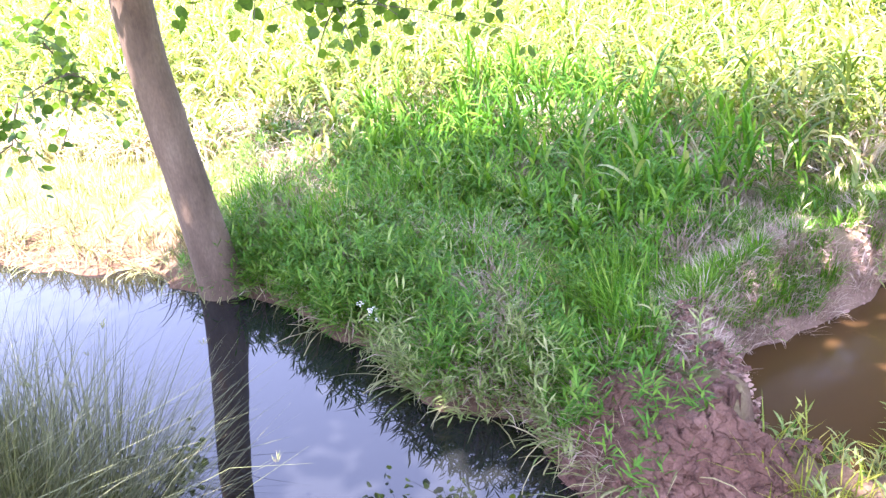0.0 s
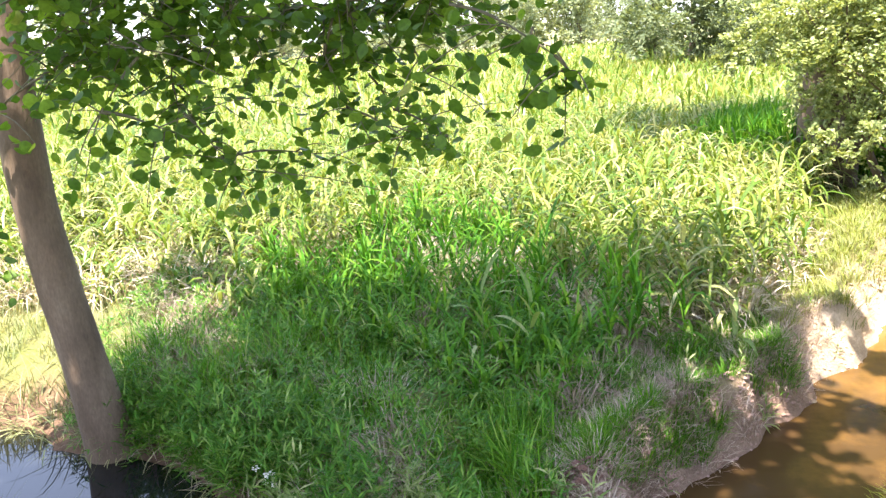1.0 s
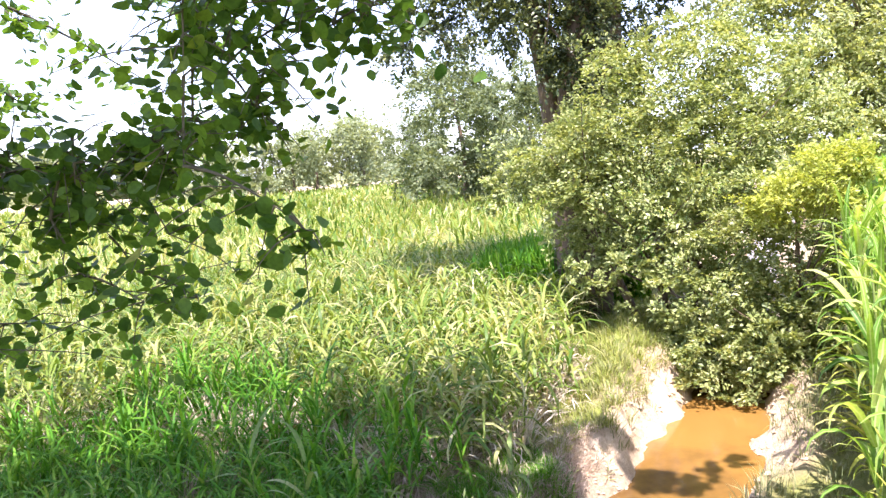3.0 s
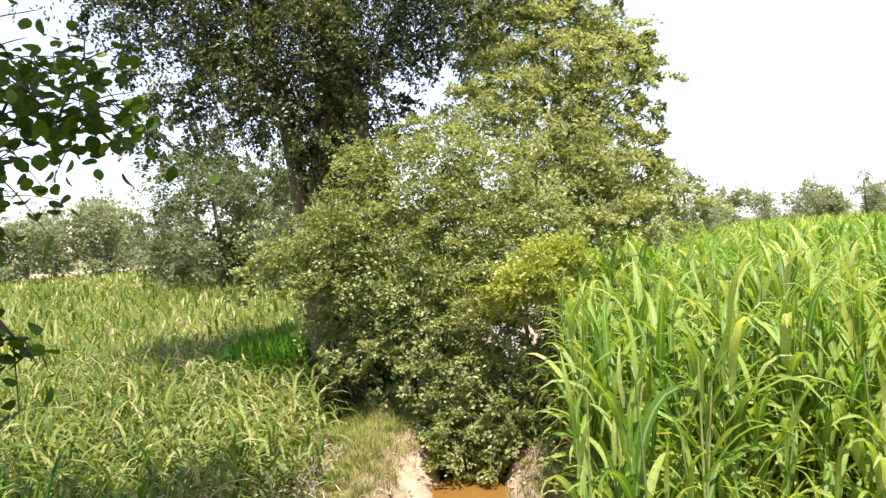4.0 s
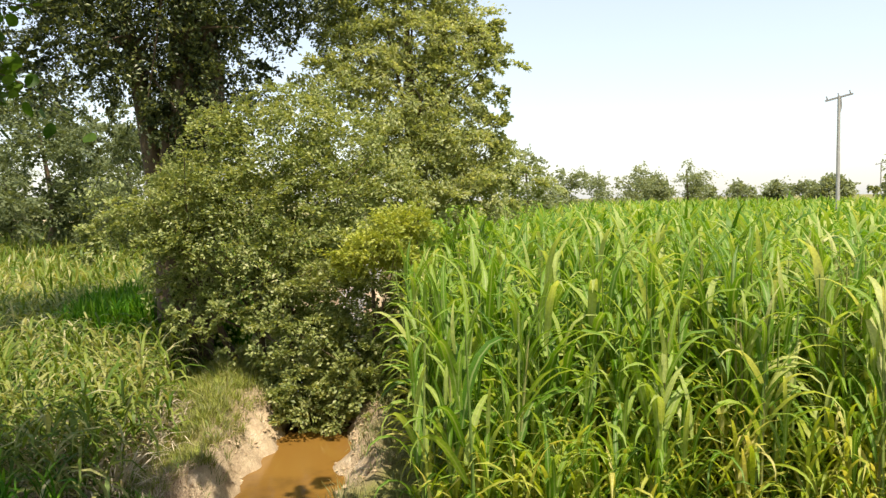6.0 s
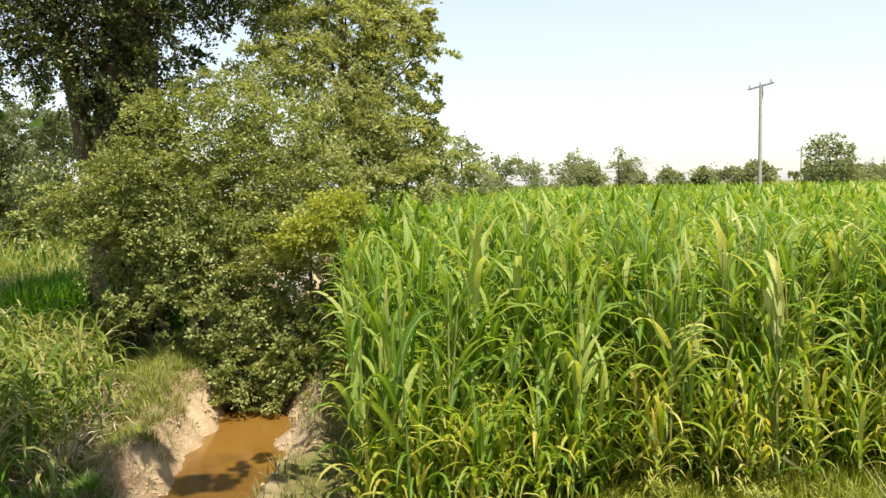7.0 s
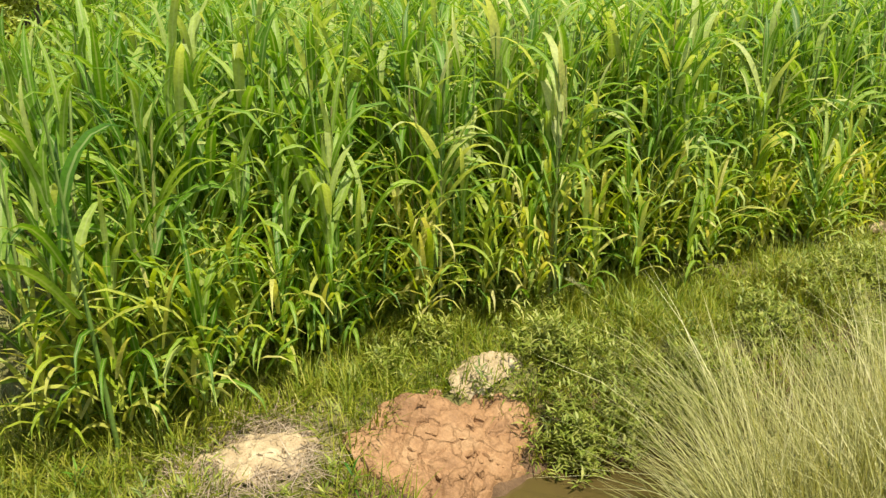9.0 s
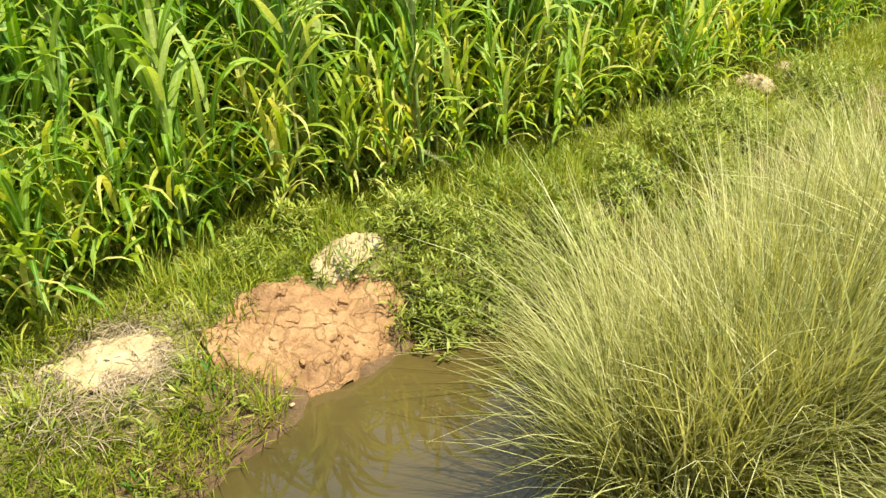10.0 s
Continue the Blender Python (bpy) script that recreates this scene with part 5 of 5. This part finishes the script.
pond_tree = thing("tree", "leaning brown tree trunk with round hanging leaves beside the pond", "tree", (-1.92, 4.54, 0))
trunk_line = [(-1.9, 4.55, -0.15), (-1.93, 4.54, 0.15), (-1.98, 4.52, 0.6), (-2.04, 4.5, 1.1), (-2.08, 4.48, 1.7), (-2.05, 4.46, 2.4), (-1.95, 4.42, 3.1), (-1.75, 4.35, 3.9), (-1.4, 4.3, 4.8)]
v, f, _ = tube([Vector(p) - Vector((-1.92, 4.54, 0)) for p in trunk_line], [0.165, 0.135, 0.118, 0.112, 0.108, 0.1, 0.09, 0.075, 0.05], 16)
v = v + (np.column_stack([lattice(v[:, [0, 2]] + 3, 0.07, k) for k in (41, 42, 43)]) - 0.5) * 0.012
part("trunk", mesh_of("trunk", v, f, True), BARK, pond_tree, "rough grey-brown trunk")
SPRAYS = [(-1.41, 3.41, 2.54), (-1.29, 3.75, 2.60), (-1.14, 4.10, 2.58), (-0.84, 3.69, 2.49), (-0.62, 4.01, 2.55), (-0.37, 3.57, 2.52), (-0.11, 3.86, 2.53), (0.18, 4.13, 2.56), (0.36, 3.64, 2.57), (-1.49, 3.85, 2.31), (-1.17, 3.47, 2.26), (-1.02, 3.81, 2.22), (-0.76, 4.15, 2.25), (-0.49, 3.71, 2.20), (-1.17, 3.94, 1.99), (-1.13, 3.48, 1.94), (-0.98, 3.82, 1.77), (-0.59, 4.16, 1.72), (-0.41, 3.72, 1.97), (-0.19, 4.01, 1.93), (-0.18, 3.56, 1.85), (0.05, 3.84, 1.80), (-0.29, 4.16, 2.09), (-0.05, 3.70, 2.10), (-1.65, 3.80, 2.18), (-1.36, 3.42, 2.03), (-1.33, 3.74, 2.44), (-1.18, 4.09, 2.40), (-0.87, 3.68, 2.36), (-0.66, 4.01, 2.40), (-0.38, 3.57, 2.33), (-0.18, 3.86, 2.36), (0.07, 3.23, 3.13), (0.27, 3.66, 3.25), (0.39, 3.33, 3.13), (0.65, 3.74, 3.24), (0.76, 3.40, 3.17), (0.74, 3.09, 2.92), (0.13, 3.67, 3.04), (0.27, 3.35, 2.96), (0.51, 3.77, 2.97), (0.65, 3.43, 2.91), (0.03, 3.23, 2.69), (0.23, 3.66, 2.78), (0.35, 3.34, 2.74), (0.10, 3.83, 2.59), (0.32, 3.50, 2.60), (-0.00, 3.23, 2.37), (0.28, 2.78, 2.18), (0.35, 2.76, 2.09), (-2.57, 4.37, 1.61), (-2.47, 4.42, 1.39), (-2.38, 4.57, 1.27), (-2.67, 4.21, 1.30), (-2.48, 4.42, 1.71), (-2.74, 4.17, 1.08), (-0.92, 3.73, 1.68), (-1.57, 3.67, 2.45), (-1.63, 4.18, 2.37), (-1.44, 4.06, 2.58), (-1.12, 3.79, 2.60), (-1.22, 4.28, 2.41), (-1.05, 4.14, 2.50), (-0.48, 4.03, 2.42), (-1.42, 3.72, 2.24), (-1.69, 4.16, 2.22), (-0.07, 3.85, 2.48), (-1.18, 4.29, 2.02), (-1.22, 4.11, 2.12), (-0.03, 4.02, 2.35)]
# boughs leave the trunk; each spray hangs from the nearest bough or spray before it
TRUNK_TOP = Vector((-1.95, 4.42, 3.1))
HANGING = []
for e in sorted((Vector(p) for p in SPRAYS), key=lambda p: (p - TRUNK_TOP).length):
    near = min((b for _, b in HANGING), key=lambda b: (b - e).length, default=None)
    start = TRUNK_TOP + Vector((0, 0, rng.uniform(-0.5, 0.9))) if near is None or (near - e).length > 1.0 else near
    HANGING.append((start, e))
# boughs added overhead, mostly out of view, placed to shade the bank and dam
SHADE_CROWN = []
for gx_ in np.arange(-3.6, 2.2, 0.62):
    for gy_ in np.arange(0.1, 3.4, 0.62):
        if not (gx_ < -2.0 and gy_ > 2.0) and not (gx_ > 1.0 and gy_ < 1.4):
            SHADE_CROWN.append(((-1.7, 4.3, 4.1), (gx_ + rng.normal(0, 0.15), gy_ + rng.normal(0, 0.15), rng.uniform(4.3, 5.3))))
SHADE_CROWN += [((-1.7, 4.3, 4.1), (x_ + rng.normal(0, 0.1), y_ + rng.normal(0, 0.1), rng.uniform(4.4, 5.0))) for x_, y_ in ((-3.1, 0.7), (-3.4, 0.3), (-2.8, 0.9), (-2.8, 0.35), (-3.3, 1.0), (-0.5, 0.8), (-0.2, 0.6), (-0.75, 1.0), (-0.35, 1.05), (-0.6, 0.5), (0.1, 0.75), (-0.9, 0.7), (-0.7, 0.3), (-1.0, 1.1), (-0.45, 0.25), (-1.4, 1.3), (-1.2, 1.5), (-1.6, 1.1), (-3.6, 0.8), (-3.0, 0.1), (-3.2, 0.5), (-3.6, 0.1), (-2.6, 0.6), (-3.0, 1.2), (-2.5, 1.1))]
SHADE_CROWN += [((-1.7, 4.3, 4.1), (x_, y_, 4.75)) for x_, y_ in ((-0.7, 0.45), (-0.95, 0.3), (-0.5, 0.3), (-0.6, 0.65), (-0.8, 0.15), (-0.35, 0.5))]
SHADE_CROWN += [((-1.9, 4.4, 3.2), (-0.6, 5.8, 2.75)), ((-1.9, 4.4, 3.3), (0.1, 6.0, 2.95)), ((-1.9, 4.4, 3.4), (-1.2, 5.6, 3.0)), ((-1.7, 4.3, 3.8), (0.6, 5.6, 3.3)), ((-1.7, 4.3, 3.9), (-2.6, 4.9, 4.4))]
leaf_at = []
for number, (a, b) in enumerate(HANGING + SHADE_CROWN):
    a, b = Vector(a), Vector(b)
    span = (b - a).length
    arch = Vector((0, 0, (0.05 if number < len(HANGING) else 0.12) * span))
    pts = [a, a.lerp(b, 0.35) + arch, a.lerp(b, 0.7) + arch * 0.7, b]
    v, f, line = tube([p - Vector((-1.92, 4.54, 0)) for p in pts], [0.007, 0.006, 0.004, 0.002] if number < len(HANGING) else [0.022, 0.014, 0.008, 0.003], 5)
    branch = part("branch", mesh_of("branch", v, f, True), TWIG, pond_tree)
    twigs = []
    hang = number < len(HANGING)
    for k in range((8 if b.z > 2.2 else 5) if hang else 13):
        t = rng.uniform(0.45, 1.0)
        s = line[min(len(line) - 1, int(t * len(line)))]
        d = Vector((rng.normal(0, 0.22), rng.normal(0, 0.2), rng.uniform(-0.3, 0.12)))
        e = s + d * (1.0 if hang else 1.6)
        tv, tf, tl = tube([s, s.lerp(e, 0.5) + Vector((0, 0, 0.03)), e], [0.004, 0.003, 0.0015], 4)
        twigs.append((tv, tf))
        for q in tl:
            for _ in range(1 if hang else 2):
                leaf_at.append(q + Vector((rng.normal(0, 0.045), rng.normal(0, 0.045), rng.normal(-0.025, 0.04))))
    tv, tf = joined(twigs)
    part("twig_spray", mesh_of("twig_spray", tv, tf, True), TWIG, branch, kind="stuff")
leaf_at = np.array([tuple(p) for p in leaf_at])
n_leaf = len(leaf_at)
ax, ay, az_ = leaf_frames(n_leaf)
# leaves of the added overhead boughs are enlarged to block more sun
leaf_size = rng.uniform(0.04, 0.066, n_leaf) * np.where(leaf_at[:, 2] > 4.2, 2.4, 1.0)
low = leaf_at[:, 2] < 3.2
own = np.flatnonzero(low)[:: max(1, int(low.sum() / 260))][:260]
mask = np.ones(n_leaf, bool)
mask[own] = False
v = leaf_at[mask][:, None, :] + leaf_size[mask][:, None, None] * (round_v[None, :, 0:1] * ax[mask][:, None, :] + round_v[None, :, 1:2] * ay[mask][:, None, :] + round_v[None, :, 2:3] * az_[mask][:, None, :])
f = round_f[None] + (np.arange(mask.sum()) * len(round_v))[:, None, None]
part("foliage", mesh_of("foliage", v.reshape(-1, 3), f.reshape(-1, 3), True), ROUND_LEAF, pond_tree, "round dark green leaves", kind="stuff")
for i in own:
    leaf = part("leaf", ROUND, ROUND_LEAF, pond_tree)
    m = Matrix((ax[i], ay[i], az_[i])).transposed().to_4x4()
    leaf.matrix_basis = Matrix.Translation(leaf_at[i]) @ m @ Matrix.Scale(leaf_size[i], 4)


# ---- far trees, poles and wall ----
def far_tree(x, y, tall, wide, seed):
    """A distant field tree: trunk, a few limbs and a crown of many clumps with an uneven outline."""
    r = np.random.default_rng(seed)
    root = thing("tree", "distant round-crowned field tree", "tree", (x, y, 0.2), "trees on the horizon")
    v, fc, _ = tube([(0, 0, -0.1), (0.05 * wide, 0, tall * 0.3), (0, 0.03 * wide, tall * 0.75)], [0.022 * tall, 0.016 * tall, 0.008 * tall], 6)
    part("trunk", mesh_of("trunk", v, fc, True), BARK, root)
    n = 13
    c = np.column_stack([r.normal(0, 0.24 * wide, n), r.normal(0, 0.24 * wide, n), tall * r.uniform(0.16, 0.84, n), r.uniform(0.16, 0.26, n) * min(wide, tall * 0.8)])
    c[0] = (0, 0, tall * 0.82, 0.2 * wide)
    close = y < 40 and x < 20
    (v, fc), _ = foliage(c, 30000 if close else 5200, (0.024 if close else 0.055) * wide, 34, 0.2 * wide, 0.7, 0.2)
    part("crown", mesh_of("crown", v, fc, False), MID_LEAF if close else HAZED_LEAF, root, kind="stuff")


EAST = [(33.0, 22.2, 5.1, 2.7), (55.4, 33.6, 4.7, 3.2), (69.9, 38.3, 4.4, 3.7), (80.6, 39.2, 5.9, 4.2), (83.4, 38.5, 4.8, 4.6), (87.3, 36.6, 7.0, 3.4), (109.8, 48.9, 3.4, 3.6), (102.2, 41.1, 3.8, 4.0), (122.7, 43.3, 3.7, 7), (126.3, 38.9, 3.9, 7), (125.6, 34.3, 3.9, 6), (98.5, 15.8, 7.2, 6.6), (108.9, 16.5, 3.9, 4.8), (119.3, 14.5, 4.0, 4.4), (121.5, 12.5, 3.8, 4.5), (139.8, 10.8, 3.2, 6.0)]
EAST_RIGHT = [(94.7, 1.0, 6.8, 6.0), (95.2, -0.8, 4.7, 4.0), (97.2, -3.0, 4.0, 3.6), (96.1, -5.1, 4.3, 3.8), (119.7, -11.8, 3.8, 9.0), (118, -22, 4.5, 7), (110, -32, 5, 6), (112, 27, 3.6, 8), (128, 22, 3.4, 8), (118, 55, 3.6, 8)]
NORTH = [(19.0, 67.4, 7.1, 6.0), (31.2, 95.0, 4.8, 3.5), (12.4, 29.6, 6.5, 6.0), (12.6, 23.9, 5.0, 3.3), (11.3, 119.5, 6.7, 4), (14.8, 119.1, 7.1, 4), (9.9, 62.2, 5.3, 4.0), (12.0, 61.8, 5.8, 3.6), (17.9, 62.5, 7.0, 4.4), (14.2, 63.4, 6.6, 4.4), (31.6, 94.8, 4.6, 3), (14.1, 37.4, 4.9, 3.6), (3.5, 70.1, 4.6, 3.8), (6.9, 66.8, 5.4, 4.2)]
NORTH_LEFT = [(-21.9, 68, 7.5, 5), (-15.4, 73.6, 6.8, 5), (-5.7, 72.0, 5.9, 4.8), (-30, 75, 6.5, 6), (-40, 80, 7, 6), (24, 80, 5.5, 6), (38, 96, 6, 7), (0, 110, 6.5, 9), (-12, 115, 6.5, 9), (26, 120, 6.5, 9), (46, 62, 5, 5), (52, 55, 4.6, 5)]
for i, spec in enumerate(EAST + EAST_RIGHT + NORTH + NORTH_LEFT):
    far_tree(*spec, 100 + i)


def box(size, at=(0, 0, 0), bevel=0.0):
    bm = bmesh.new()
    bmesh.ops.create_cube(bm, size=1.0, matrix=Matrix.Translation(at) @ Matrix.Diagonal((*size, 1)))
    if bevel:
        bmesh.ops.bevel(bm, geom=bm.edges[:], offset=bevel, segments=2, affect="EDGES")
    me = bpy.data.meshes.new("box")
    bm.to_mesh(me)
    bm.free()
    return me


def utility_pole(x, y, tall, turn):
    root = thing("utility_pole", "slim grey utility pole with a tilted crossarm", "utility pole", (x, y, 0.2), "power line poles")
    root.rotation_euler = (0, 0, turn)
    v, fc, _ = tube([(0, 0, 0), (0.02, 0, tall * 0.5), (0.05, 0, tall)], [0.14, 0.12, 0.09], 8)
    part("post", mesh_of("post", v, fc, True), CONCRETE, root)
    arm = part("crossarm", box((0.1, 1.75, 0.12), bevel=0.01), STEEL, root)
    arm.location, arm.rotation_euler = (0.05, 0, tall - 0.12), (radians(-13), 0, 0)
    for s in (-0.72, 0.0, 0.72):
        v, fc, _ = tube([(0, 0, 0), (0, 0, 0.06), (0, 0, 0.12), (0, 0, 0.22)], [0.02, 0.05, 0.035, 0.045], 8)
        ins = part("insulator", mesh_of("insulator", v, fc, True), STEEL, arm)
        ins.location = (0, s, 0.06)
    v, fc, _ = tube([(0.06, -0.1, tall - 0.1), (0.09, -0.14, tall - 0.7), (0.06, -0.02, tall - 1.4)], [0.03, 0.05, 0.02], 6)
    part("stay", mesh_of("stay", v, fc, True), STEEL, root)
    return root


utility_pole(58.0, 13.7, 8.8, radians(12))
utility_pole(150, 29.0, 7.4, radians(12))
utility_pole(160, -3.0, 7.4, radians(12))
wall_thing = thing("farm_wall", "low pale plastered farm wall in the distance", "wall", (95.5, 43.0, 0.2))
wall_thing.rotation_euler = (0, 0, radians(-62))
part("wall", box((5.2, 0.3, 1.1), (0, 0, 0.5), 0.02), PLASTER, wall_thing)
part("coping", box((5.4, 0.42, 0.12), (0, 0, 1.1), 0.02), PLASTER, wall_thing)
